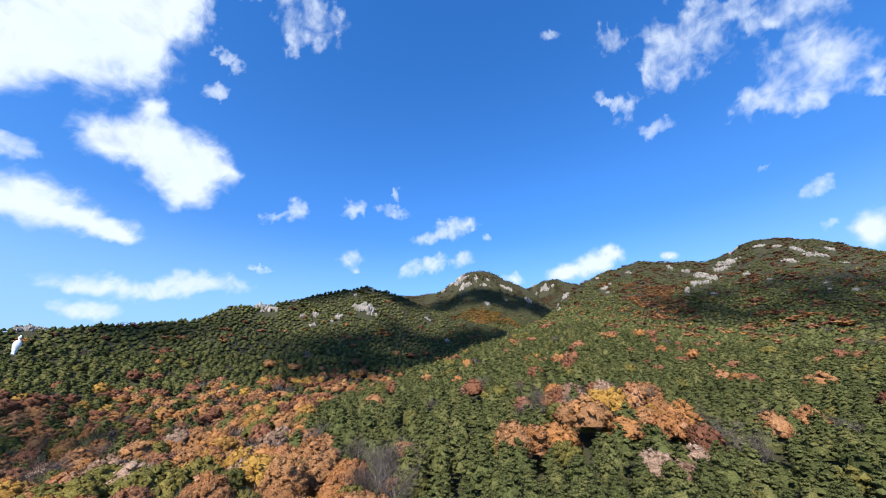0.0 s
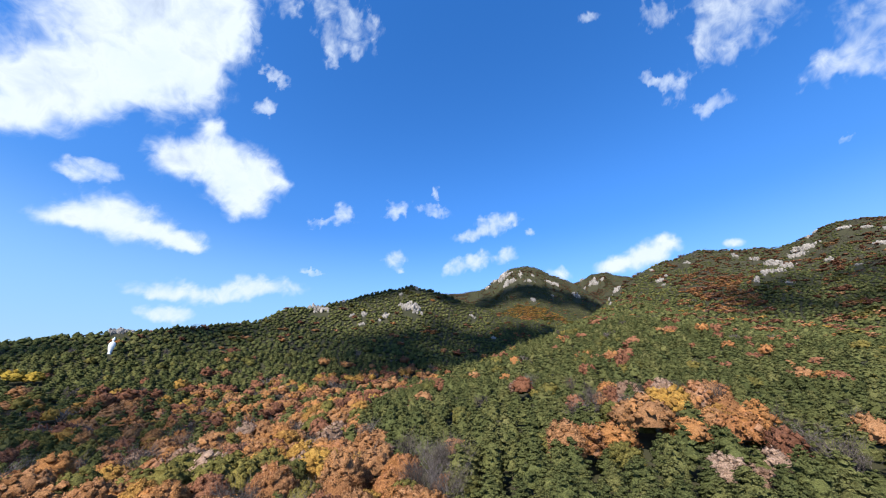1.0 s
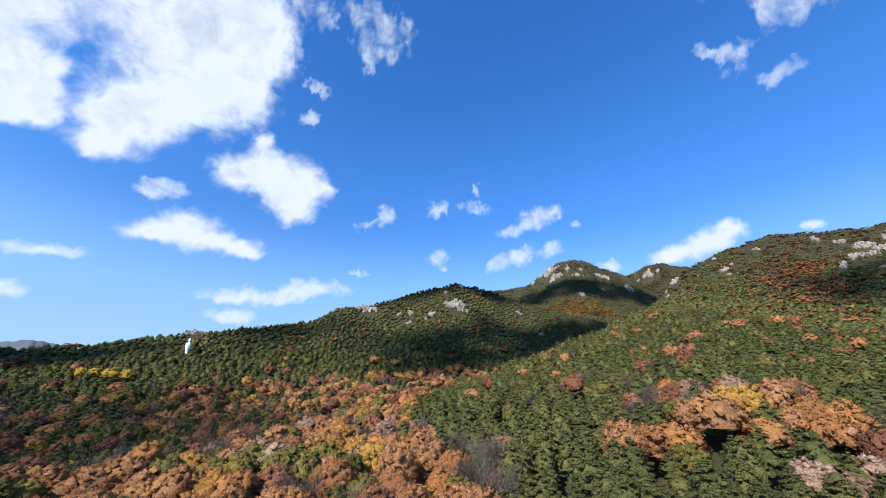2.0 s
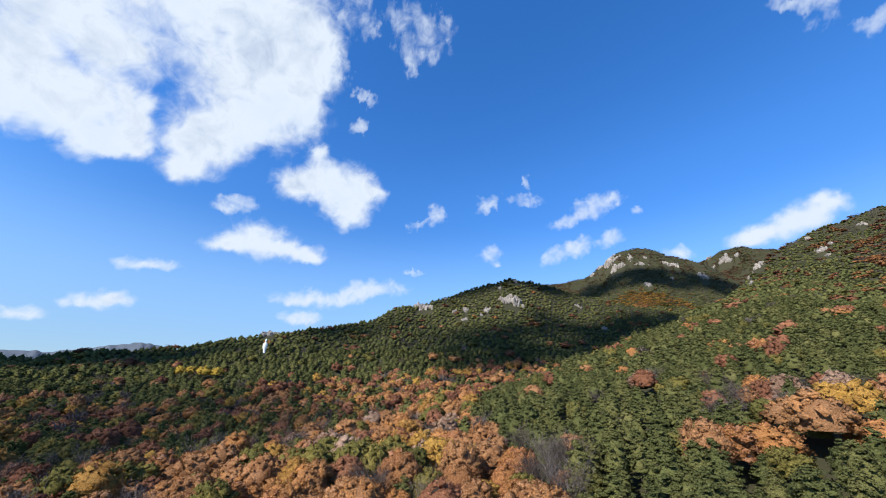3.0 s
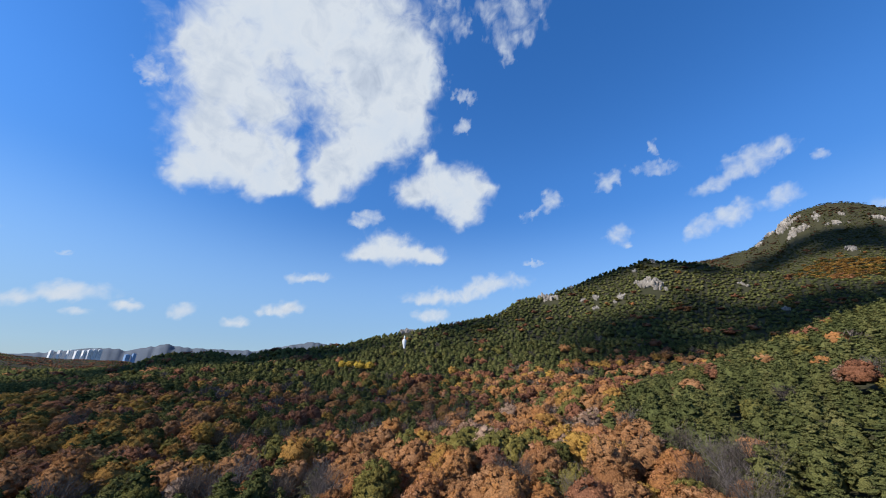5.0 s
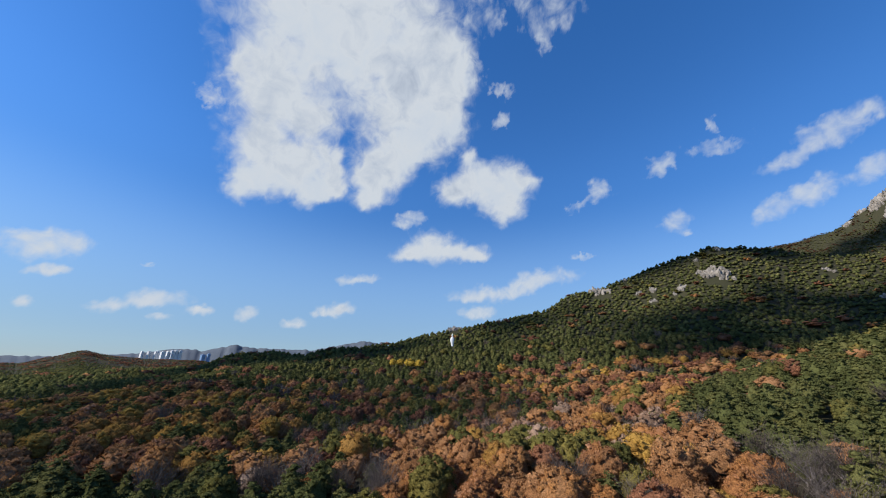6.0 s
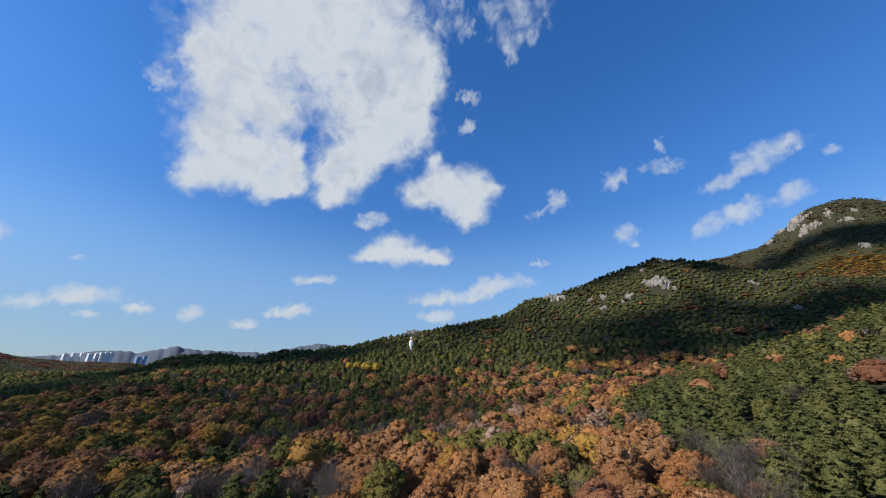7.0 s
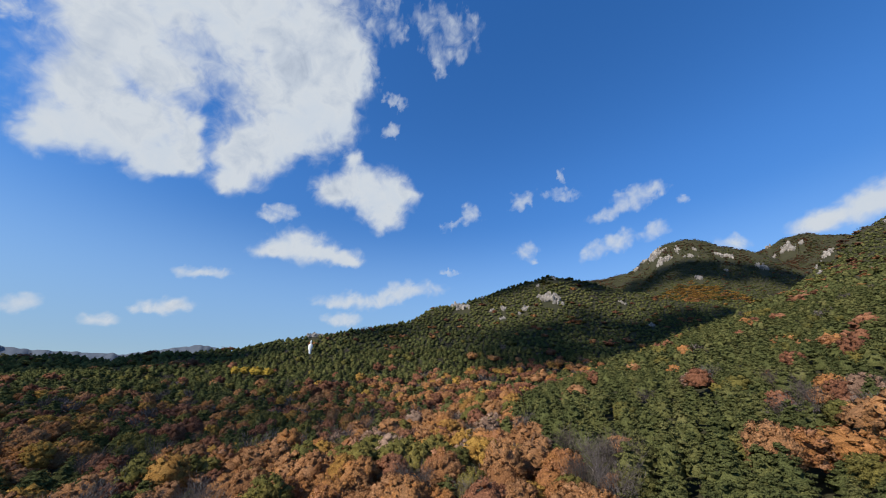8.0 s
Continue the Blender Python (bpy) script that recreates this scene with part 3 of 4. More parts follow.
def plant():
    """Every tree: x, y, height of the ground, kind, size, distance."""
    rng = np.random.RandomState(11)
    found = []
    for r0, r1, gap in ((34, 110, 4.6), (110, 210, 4.9), (210, 360, 5.4), (360, 650, 4.9), (650, 820, 4.7), (820, 1300, 3.8)):
        g = np.arange(-r1, r1, gap)
        x, y = np.meshgrid(g, g)
        x, y = (x + rng.uniform(-0.42, 0.42, x.shape) * gap).ravel(), (y + rng.uniform(-0.42, 0.42, y.shape) * gap).ravel()
        r, az = np.hypot(x, y), np.degrees(np.arctan2(x, y))
        keep = (r >= r0) & (r < r1) & (az > -105) & (az < 56)
        x, y, r = x[keep], y[keep], r[keep]
        keep = ~out_of_sight(x, y, 8)
        x, y, r = x[keep], y[keep], r[keep]
        s = shares(x, y)
        # trees of a kind stand in groups
        for k in range(len(KINDS)):
            s[:, k] *= np.exp(1.3 * wave(x, y, 22 + 0.03 * r.mean(), 20 + k) + 0.9 * wave(x, y, 9 + 0.012 * r.mean(), 40 + k))
        c = np.cumsum(s / s.sum(1, keepdims=True), 1)
        kind = (rng.uniform(size=len(x))[:, None] > c).sum(1).clip(0, len(KINDS) - 1)
        size = rng.uniform(0.7, 1.18, len(x)) * np.where(kind == 0, 0.88, 1.0)
        size = size * np.interp(r, [0, 330, 420, 650, 800, 900], [1, 1, 0.95, 0.9, 0.78, 0.55])
        found.append(np.stack([x, y, land(x, y), kind, size, r], 1))
    t = np.concatenate(found)
    # trees are cleared, mostly lookout-side, to keep rock and statue in the camera's view
    for ox, oy, w, h, _ in OUTCROPS + [(*STATUE, 4, 3, 0)]:
        q = math.hypot(ox, oy)
        u, v = (t[:, 0] * ox + t[:, 1] * oy) / q - q, (t[:, 0] * oy - t[:, 1] * ox) / q
        t = t[(np.abs(v) > w * 0.45) | (u > 6) | (u < -6 - 1.6 * h - 0.02 * max(0, q - 300))]
    for ax, ay, kind, size in ACCENTS:
        q = math.hypot(ax, ay)
        u, v = (t[:, 0] * ax + t[:, 1] * ay) / q - q, (t[:, 0] * ay - t[:, 1] * ax) / q
        t = t[(np.hypot(u, v) > 2.3 * size) & ((np.abs(v) > 2.2 * size) | (u > 0) | (u < -min(14, 0.06 * q) * (1.0 if kind == "yellow" else 0.6)))]
        t = np.concatenate([t, [[ax, ay, land(ax, ay), KINDS.index(kind), size, q]]])
    return t[np.argsort(t[:, 5])]


LABELS = {
    "pine": ("pine_tree", "olive-green pine tree with flat pads of needles", "pine tree"),
    "rust": ("oak_tree", "oak tree with dry rust-brown autumn leaves", "oak tree"),
    "gold": ("oak_tree", "oak tree with bright golden-yellow autumn leaves", "oak tree"),
    "red": ("oak_tree", "oak tree with dark red-brown autumn leaves", "oak tree"),
    "olive": ("oak_tree", "oak tree with leaves turning olive-yellow", "oak tree"),
    "pale": ("oak_tree", "oak tree with bleached pinkish dry leaves", "oak tree"),
    "yellow": ("oak_tree", "tree with glowing lemon-yellow autumn leaves", "oak tree"),
    "bare": ("bare_tree", "leafless grey tree with a haze of twigs", "bare tree"),
}
TREES = plant()


def single_trees(rows):
    """The trees nearest to the lookout, one object each."""
    rng = np.random.RandomState(5)
    models = {}
    for k in KINDS:
        models[k] = []
        for shape in range(4):
            name, label, cat = LABELS[k]
            ob = tagged(new(name), label, cat, "pines of the wood" if k == "pine" else "autumn trees of the wood")
            part("trunk", trunk_mesh("trunk", rng, k), PALE_BARK if k == "bare" else BARK, ob)
            part("crown", quads("crown", *crown(k, rng, 0)), LEAF[k], ob)
            models[k].append([ob, False])
    for x, y, z, k, s, r in rows:
        m = models[KINDS[int(k)]][rng.randint(4)]
        at = pose(x, y, z - 0.1, rng.uniform(-4, 4), rng.uniform(-4, 4), rng.uniform(0, 360))
        thing = copy_thing(m[0], at) if m[1] else m[0]
        thing.matrix_basis = at @ Matrix.Diagonal((s, s, s * rng.uniform(0.85, 1.15), 1))
        m[1] = True
    for k in KINDS:
        for ob, used in models[k]:
            if not used:
                for c in list(ob.children):
                    bpy.data.objects.remove(c)
                bpy.data.objects.remove(ob)


def woods(rows):
    """The rest of the trees, past counting: one object for each kind."""
    rng = np.random.RandomState(6)
    for i, k in enumerate(KINDS):
        vs, fs, ns, ts, b = [], [], [], [], 0
        for level, r0, r1, drop in ((1, 0, 180, 0.3), (2, 180, 360, 1.8), (3, 360, 600, 3.2), (3, 600, 9999, 4.0)):
            shapes = [crown(k, rng, level) for _ in range(7)]
            mine = rows[(rows[:, 3] == i) & (rows[:, 5] >= r0) & (rows[:, 5] < r1)]
            for x, y, z, _, s, r in mine:
                v, f, n = shapes[rng.randint(7)]
                a, w = rng.uniform(0, 6.28), s * rng.uniform(0.88, 1.15) * (1.0, 1.0, 1.08, 1.38)[level]
                c, d = math.cos(a) * w, math.sin(a) * w
                vs.append(np.stack([v[:, 0] * c - v[:, 1] * d + x, v[:, 0] * d + v[:, 1] * c + y, (v[:, 2] - drop) * s * rng.uniform(0.8, 1.15) * (1.0, 0.95, 0.88, np.interp(r, [360, 600, 850], [0.8, 0.7, 0.55]))[level] + z], 1))
                fs.append(f + b)
                if n is not None:
                    ns.append(np.stack([n[:, 0] * math.cos(a) - n[:, 1] * math.sin(a), n[:, 0] * math.sin(a) + n[:, 1] * math.cos(a), n[:, 2]], 1))
                ts.append(np.full(len(v), rng.uniform(0, 1)))
                b += len(v)
        if not vs:
            continue
        ob = part("woods", quads("woods", np.concatenate(vs), np.concatenate(fs), np.concatenate(ns) if ns else None, np.concatenate(ts)), WOODS[k])
        tagged(ob, {"pine": "dense olive-green pine wood covering the hillsides", "rust": "rust-brown oak wood on the slopes",
                    "gold": "golden-yellow autumn trees among the pines", "red": "dark red-brown autumn trees among the pines",
                    "olive": "olive-yellow turning trees among the pines", "bare": "grey leafless trees among the pines", "pale": "bleached pinkish dry oaks among the pines",
                    "yellow": "lemon-yellow autumn trees among the pines"}[k], "forest", kind="stuff")


NEAR = 300
single_trees(TREES[:NEAR])
woods(TREES[NEAR:])


# ---------------------------------------------------------------- clouds
def cloud_material():
    m, n, l, out = material("cloud")
    geo = n.new("ShaderNodeNewGeometry")
    a = n.new("ShaderNodeAttribute")
    a.attribute_name = "tone"
    far = n.new("ShaderNodeVectorMath")
    far.operation = "SUBTRACT"
    far.inputs[1].default_value = (0, 0, EYE)
    l.new(geo.outputs["Position"], far.inputs[0])
    way = n.new("ShaderNodeVectorMath")
    way.operation = "NORMALIZE"
    l.new(far.outputs[0], way.inputs[0])
    big = noise_at(n, l, way.outputs[0], 28.0, 9.0, 0.58, 0.7)
    fac = value(n, "ADD", l, a.outputs["Fac"], value(n, "MULTIPLY", l, value(n, "SUBTRACT", l, big, 0.5), 1.9))
    edge = n.new("ShaderNodeMapRange")
    edge.interpolation_type = "SMOOTHSTEP"
    edge.inputs["From Min"].default_value, edge.inputs["From Max"].default_value = -0.25, 1.9
    l.new(fac, edge.inputs["Value"])
    # a far backdrop: it emits its daylight, with grey shade painted into denser parts
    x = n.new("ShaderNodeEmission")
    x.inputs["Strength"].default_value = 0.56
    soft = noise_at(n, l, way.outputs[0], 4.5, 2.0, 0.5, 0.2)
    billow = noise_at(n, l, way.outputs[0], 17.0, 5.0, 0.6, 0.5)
    painted_shade = n.new("ShaderNodeMapRange")
    painted_shade.inputs["From Min"].default_value, painted_shade.inputs["From Max"].default_value = 0.6, 6.0
    l.new(value(n, "ADD", l, a.outputs["Fac"], value(n, "ADD", l, value(n, "MULTIPLY", l, value(n, "SUBTRACT", l, soft, 0.5), 8.0), value(n, "MULTIPLY", l, value(n, "SUBTRACT", l, billow, 0.5), 9.0))), painted_shade.inputs["Value"])
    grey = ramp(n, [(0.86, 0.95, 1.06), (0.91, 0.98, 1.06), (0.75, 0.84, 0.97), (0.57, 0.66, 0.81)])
    l.new(painted_shade.outputs[0], grey.inputs["Fac"])
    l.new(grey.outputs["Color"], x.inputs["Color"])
    clear, mix = n.new("ShaderNodeBsdfTransparent"), n.new("ShaderNodeMixShader")
    l.new(edge.outputs[0], mix.inputs["Fac"])
    l.new(clear.outputs[0], mix.inputs[1])
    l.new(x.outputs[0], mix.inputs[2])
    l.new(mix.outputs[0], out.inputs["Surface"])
    return m


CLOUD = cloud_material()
CLOUD_LABELS = {"big": "large white cumulus cloud with a grey middle", "heart": "heart-shaped white cumulus cloud", "loaf": "flat-bottomed white cumulus cloud",
                "low": "small flat white cloud low over the hills", "puff": "small white cloud puff", "wisp": "thin white cloud wisp",
                "wispy": "ragged thin white cloud", "streak": "slanting streaky white cloud", "veil": "wind-torn veil of white cloud"}


RAGGED = {"big": 0.26, "heart": 0.2, "loaf": 0.24, "low": 0.32, "puff": 0.4, "wisp": 0.6, "wispy": 0.8, "streak": 0.45, "veil": 0.75}
FILL = {"big": 2.0, "heart": 1.9, "loaf": 1.9, "low": 1.25, "puff": 1.0, "wisp": 0.75, "wispy": 0.75, "streak": 0.9, "veil": 0.85}
THIN = {"big": 0.1, "heart": 0.15, "loaf": 0.15, "low": 0.1, "puff": 0.0, "wisp": 0.0, "wispy": -0.1, "streak": 0.05, "veil": -0.05}


CLOUD_COUNT = itertools.count()


def cloud(kind, *lobes):
    """A cloud on the far dome of the sky; each one a little farther off than the one before."""
    far = 3900 + 14 * next(CLOUD_COUNT)
    l = np.array(lobes, float)
    pad = 1.6
    a0, a1 = (l[:, 0] - l[:, 2:4].max(1) * pad / np.cos(np.radians(l[:, 1]))).min(), (l[:, 0] + l[:, 2:4].max(1) * pad / np.cos(np.radians(l[:, 1]))).max()
    e0, e1 = (l[:, 1] - l[:, 2:4].max(1) * pad).min(), min(88, (l[:, 1] + l[:, 2:4].max(1) * pad).max())
    step = max(0.16, min(0.4, (e1 - e0) / 60))
    az, el = np.meshgrid(np.arange(a0, a1, step), np.arange(e0, e1, step))
    size = float(l[:, 2:4].mean())
    # ragged outlines: the lobes are bent by noise, coarse and fine
    bend = np.array([[noise.fractal(Vector((a / size, e / size, j * 9.7)) * 1.3, 0.75, 2.2, 6) for j in (1, 2)] for a, e in zip(az.ravel(), el.ravel())])
    wa, we = az + bend[:, 0].reshape(az.shape) * size * RAGGED[kind], el + bend[:, 1].reshape(az.shape) * size * RAGGED[kind] * 0.8
    # the lobes melt into one another
    total = np.zeros(az.shape)
    for la, le, w, h, tilt in l:
        u, v = (wa - la) * np.cos(np.radians(le)), we - le
        c, s = math.cos(radians(tilt)), math.sin(radians(tilt))
        q = ((u * c + v * s) / w) ** 2 + ((v * c - u * s) / h) ** 2
        total += np.exp(2.2 * (1 - np.minimum(q, 12)))
    body = np.clip(np.log(total) / 2.2, -3, 1.9)
    k = np.radians(az), np.radians(el)
    way = np.stack([np.sin(k[0]) * np.cos(k[1]), np.cos(k[0]) * np.cos(k[1]), np.sin(k[1])], -1)
    puff = np.array([noise.fractal(Vector(w) * 22, 0.8, 2.1, 5) for w in way.reshape(-1, 3)]).reshape(az.shape)
    tone = np.where(body > 0, body * (1.0 + (FILL[kind] - 1.0) * np.minimum(body, 1)), body) + 0.45 * puff + THIN[kind]
    bulge = np.sqrt(np.clip(body + 0.3 * puff + 0.3, 0, 1.6)) * far * radians(size) * 0.2
    v = way * (far - bulge)[..., None] + (0, 0, EYE)
    n, m = az.shape[1], az.shape[0]
    i, j = np.meshgrid(np.arange(n - 1), np.arange(m - 1))
    f = np.stack([j * n + i, j * n + i + 1, (j + 1) * n + i + 1, (j + 1) * n + i], -1).reshape(-1, 4)
    f = f[tone.ravel()[f].max(1) > -0.75]
    used = np.unique(f)
    back = np.zeros(az.size, int)
    back[used] = np.arange(len(used))
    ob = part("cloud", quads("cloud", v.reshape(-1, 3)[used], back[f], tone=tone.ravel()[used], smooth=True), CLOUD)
    return tagged(ob, CLOUD_LABELS[kind], "cloud", "clouds in the sky")


# the lobes of each cloud: degrees right of straight ahead and up, two half-widths and a tilt
cloud("big", (-70.8, 48.1, 13.6, 8.4, 22), (-81.6, 51.7, 9.3, 6.0, 33), (-67.0, 57.3, 11.6, 6.0, 21), (-83.0, 39.6, 6.0, 6.2, 29), (-82.3, 31.2, 5.3, 6.1, 24), (-83.7, 26.1, 3.0, 2.9, 22), 
      (-77.3, 28.6, 5.8, 3.8, 19), (-72.9, 27.0, 4.0, 2.2, 16), (-59.3, 41.0, 9.4, 8.2, 12), (-54.7, 47.6, 6.0, 6.8, 10), (-62.4, 31.3, 5.1, 4.0, 11), (-64.1, 27.2, 3.4, 2.2, 11), 
      (-57.9, 35.3, 4.9, 3.0, 10), (-71.1, 28.5, 3.0, 2.4, 15), (-74.8, 31.6, 2.9, 2.3, 19), (-71.6, 32.0, 1.9, 2.2, 17), (-63.8, 31.1, 3.3, 3.3, 12), (-51.0, 40.8, 3.6, 6.0, 6), 
      (-88.9, 40.7, 1.7, 1.5, 35), (-49.2, 46.7, 2.6, 4.0, 5), (-76.2, 36.9, 4.2, 4.0, 22))
cloud("heart", (-49.7, 29.2, 3.0, 2.4, 4), (-44.9, 30.5, 4.5, 3.9, 2), (-39.7, 29.6, 3.9, 4.5, -1), (-40.4, 26.2, 3.0, 2.4, -0), (-46.5, 34.4, 1.5, 1.6, 3), (-36.3, 30.0, 2.3, 1.4, -2))
cloud("puff", (-56.9, 24.4, 2.8, 1.4, 7))
cloud("loaf", (-53.3, 20.2, 4.5, 2.7, 5), (-56.9, 18.8, 3.1, 1.3, 6), (-47.7, 19.5, 4.6, 1.6, 3), (-44.8, 18.6, 2.2, 0.9, 2))
cloud("wisp", (-24.4, 27.3, 1.8, 1.9, 13), (-27.9, 25.5, 2.6, 0.8, 25))
cloud("wisp", (-15.2, 28.8, 2.2, 1.4, 20))
cloud("wisp", (-8.3, 29.0, 3.1, 1.1, -8), (-8.1, 31.7, 0.6, 1.1, -19))
cloud("streak", (-2.4, 24.9, 2.8, 1.4, 13), (2.6, 26.6, 3.3, 1.7, 17), (5.4, 26.8, 1.5, 0.9, 2))
cloud("streak", (-4.7, 19.7, 2.3, 1.4, 17), (-0.7, 20.9, 2.2, 1.4, 21), (3.7, 21.4, 2.1, 1.3, 21))
cloud("puff", (-15.2, 20.9, 2.0, 1.4, 24), (-14.1, 19.2, 0.7, 0.5, -9))
cloud("wisp", (8.3, 24.8, 0.7, 0.7, 3))
cloud("low", (-64.7, 14.3, 3.5, 0.9, 7))
cloud("low", (-44.1, 12.6, 5.5, 1.3, 1), (-47.1, 12.0, 2.7, 0.8, 2))
cloud("low", (-34.4, 14.9, 4.8, 1.5, 4), (-37.8, 13.5, 3.4, 1.2, 20))
cloud("low", (-45.2, 9.8, 2.7, 1.1, 2))
cloud("low", (-67.5, 9.4, 3.3, 1.1, 14), (-69.7, 8.7, 1.7, 0.6, 6))
cloud("low", (-73.6, 6.9, 2.0, 0.8, 5))
cloud("low", (-79.8, 7.8, 1.6, 1.1, 7))
cloud("low", (-89.5, 8.7, 3.3, 1.2, 11), (-90.9, 7.8, 1.5, 0.7, 10))
cloud("low", (-85.1, 7.6, 1.7, 0.7, 8))
cloud("low", (-89.4, 6.4, 1.4, 0.5, 8))
cloud("low", (-94.4, 7.1, 1.8, 1.0, 11))
cloud("wisp", (-92.0, 12.5, 0.9, 0.3, 16))
cloud("wisp", (-28.4, 17.8, 1.9, 0.5, -3))
cloud("low", (-100.7, 12.6, 3.6, 1.8, 17), (-102.3, 13.3, 1.9, 0.9, 19))
cloud("low", (-100.0, 10.1, 1.7, 0.7, 14))
cloud("low", (-100.9, 6.5, 0.9, 0.7, 10))
cloud("wispy", (-43.5, 53.8, 2.5, 3.8, 1))
cloud("wispy", (-30.6, 54.5, 4.6, 2.1, -9), (-26.0, 52.0, 2.5, 2.5, 26), (-31.6, 50.5, 1.9, 2.2, -8))
cloud("wispy", (-45.3, 46.9, 1.8, 2.2, 2), (-39.7, 43.9, 1.7, 1.2, -1))
cloud("wisp", (-40.2, 39.5, 1.5, 1.1, 28))
cloud("wispy", (-91.1, 35.3, 1.3, 1.5, 34), (-88.9, 38.9, 1.3, 1.8, 34))
cloud("veil", (41.3, 43.0, 2.4, 4.3, -9), (47.7, 43.5, 3.6, 4.1, 5), (51.8, 44.2, 3.9, 1.9, -41))
cloud("veil", (35.1, 39.4, 1.7, 2.0, -24), (38.1, 35.5, 2.0, 1.2, -2), (32.3, 41.0, 0.8, 2.3, 45))
cloud("veil", (54.5, 35.8, 2.6, 3.8, 17), (57.7, 33.9, 2.7, 3.6, 3), (50.2, 33.3, 2.7, 1.6, -0), (54.6, 31.5, 2.5, 1.7, -8), (59.6, 30.2, 1.2, 1.3, -41), (57.5, 40.2, 3.6, 1.6, -45))
cloud("wispy", (35.3, 47.9, 1.6, 2.2, 28))
cloud("puff", (24.8, 51.8, 1.2, 0.7, -20))
cloud("streak", (51.5, 21.8, 1.8, 1.0, 23))
cloud("loaf", (54.1, 16.1, 1.8, 2.1, -21))
cloud("wisp", (51.3, 17.7, 0.9, 0.5, 21))
cloud("loaf", (25.4, 18.8, 3.6, 2.0, 18), (20.6, 18.2, 3.5, 1.3, 9), (28.0, 19.9, 1.6, 1.2, -10))
cloud("low", (12.2, 17.9, 1.9, 1.0, -19))
cloud("low", (35.3, 18.2, 1.3, 0.6, -13))
cloud("wisp", (48.1, 25.9, 0.7, 0.4, 14))


# ---------------------------------------------------------------- rocks
def boulder_meshes():
    """Blocks of granite, split along flat joints, with worn and chipped faces."""
    made = []
    rng = random.Random(4)
    for k in range(9):
        bm = bmesh.new()
        bmesh.ops.create_icosphere(bm, subdivisions=2, radius=1)
        cuts = [(Vector((rng.gauss(0, 1), rng.gauss(0, 1), rng.gauss(0, 0.8))).normalized(), rng.uniform(0.45, 0.85)) for _ in range(11)]
        for v in bm.verts:
            c = v.co.normalized()
            s = 1.15
            for way, d in cuts:
                s = min(s, d / max(0.05, c.dot(way)))
            s *= 1 + 0.16 * noise.noise(c * 2.6 + Vector((k * 7.3, 0, 0))) + 0.12 * noise.noise(c * 6.5 + Vector((0, k * 5.1, 0)))
            v.co = c * s
        me = bpy.data.meshes.new("boulder")
        bm.to_mesh(me)
        bm.free()
        me.materials.append(GRANITE)
        made.append(me)
    return made


BOULDERS = boulder_meshes()


def outcrop(x, y, width, height, count, rng):
    """A group of pale boulders, heaped along the slope."""
    ob = tagged(new("rock_outcrop"), "pale weathered granite boulders bare of trees on the slope", "rock outcrop", "granite outcrops of the mountain")
    ob.location = (x, y, float(land(x, y)))
    q = math.hypot(x, y)
    sx, sy = y / q, -x / q
    for k in range(count * 10):
        u = rng.normal() * 0.30 * width
        w = rng.normal() * 0.25 * height * 1.5
        size = rng.uniform(0.15, 1.0) ** 2.0 * (width / math.sqrt(count) * 0.46 + 0.6) + 0.3
        tall = min(rng.uniform(0.3, 0.8) * height, size * 1.7)
        px, py = x + sx * u + x / q * w, y + sy * u + y / q * w
        b = new("boulder", BOULDERS[rng.randint(len(BOULDERS))])
        b.parent = ob
        b.matrix_local = Matrix.Translation((px - x, py - y, float(land(px, py)) - ob.location.z + tall * 0.3)) @ pose(0, 0, 0, rng.uniform(-20, 20), rng.uniform(-20, 20), rng.uniform(0, 360)) @ Matrix.Diagonal((size, size * rng.uniform(0.5, 0.9), tall, 1))


rock_rng = np.random.RandomState(8)
for row in OUTCROPS:
    outcrop(*row, rock_rng)


# ---------------------------------------------------------------- the white statue on the slope
WHITE = rough_material("white_stone", [(0.62, 0.62, 0.60), (0.78, 0.78, 0.76), (0.84, 0.84, 0.82)], 0.6, 0.6, 0.1)


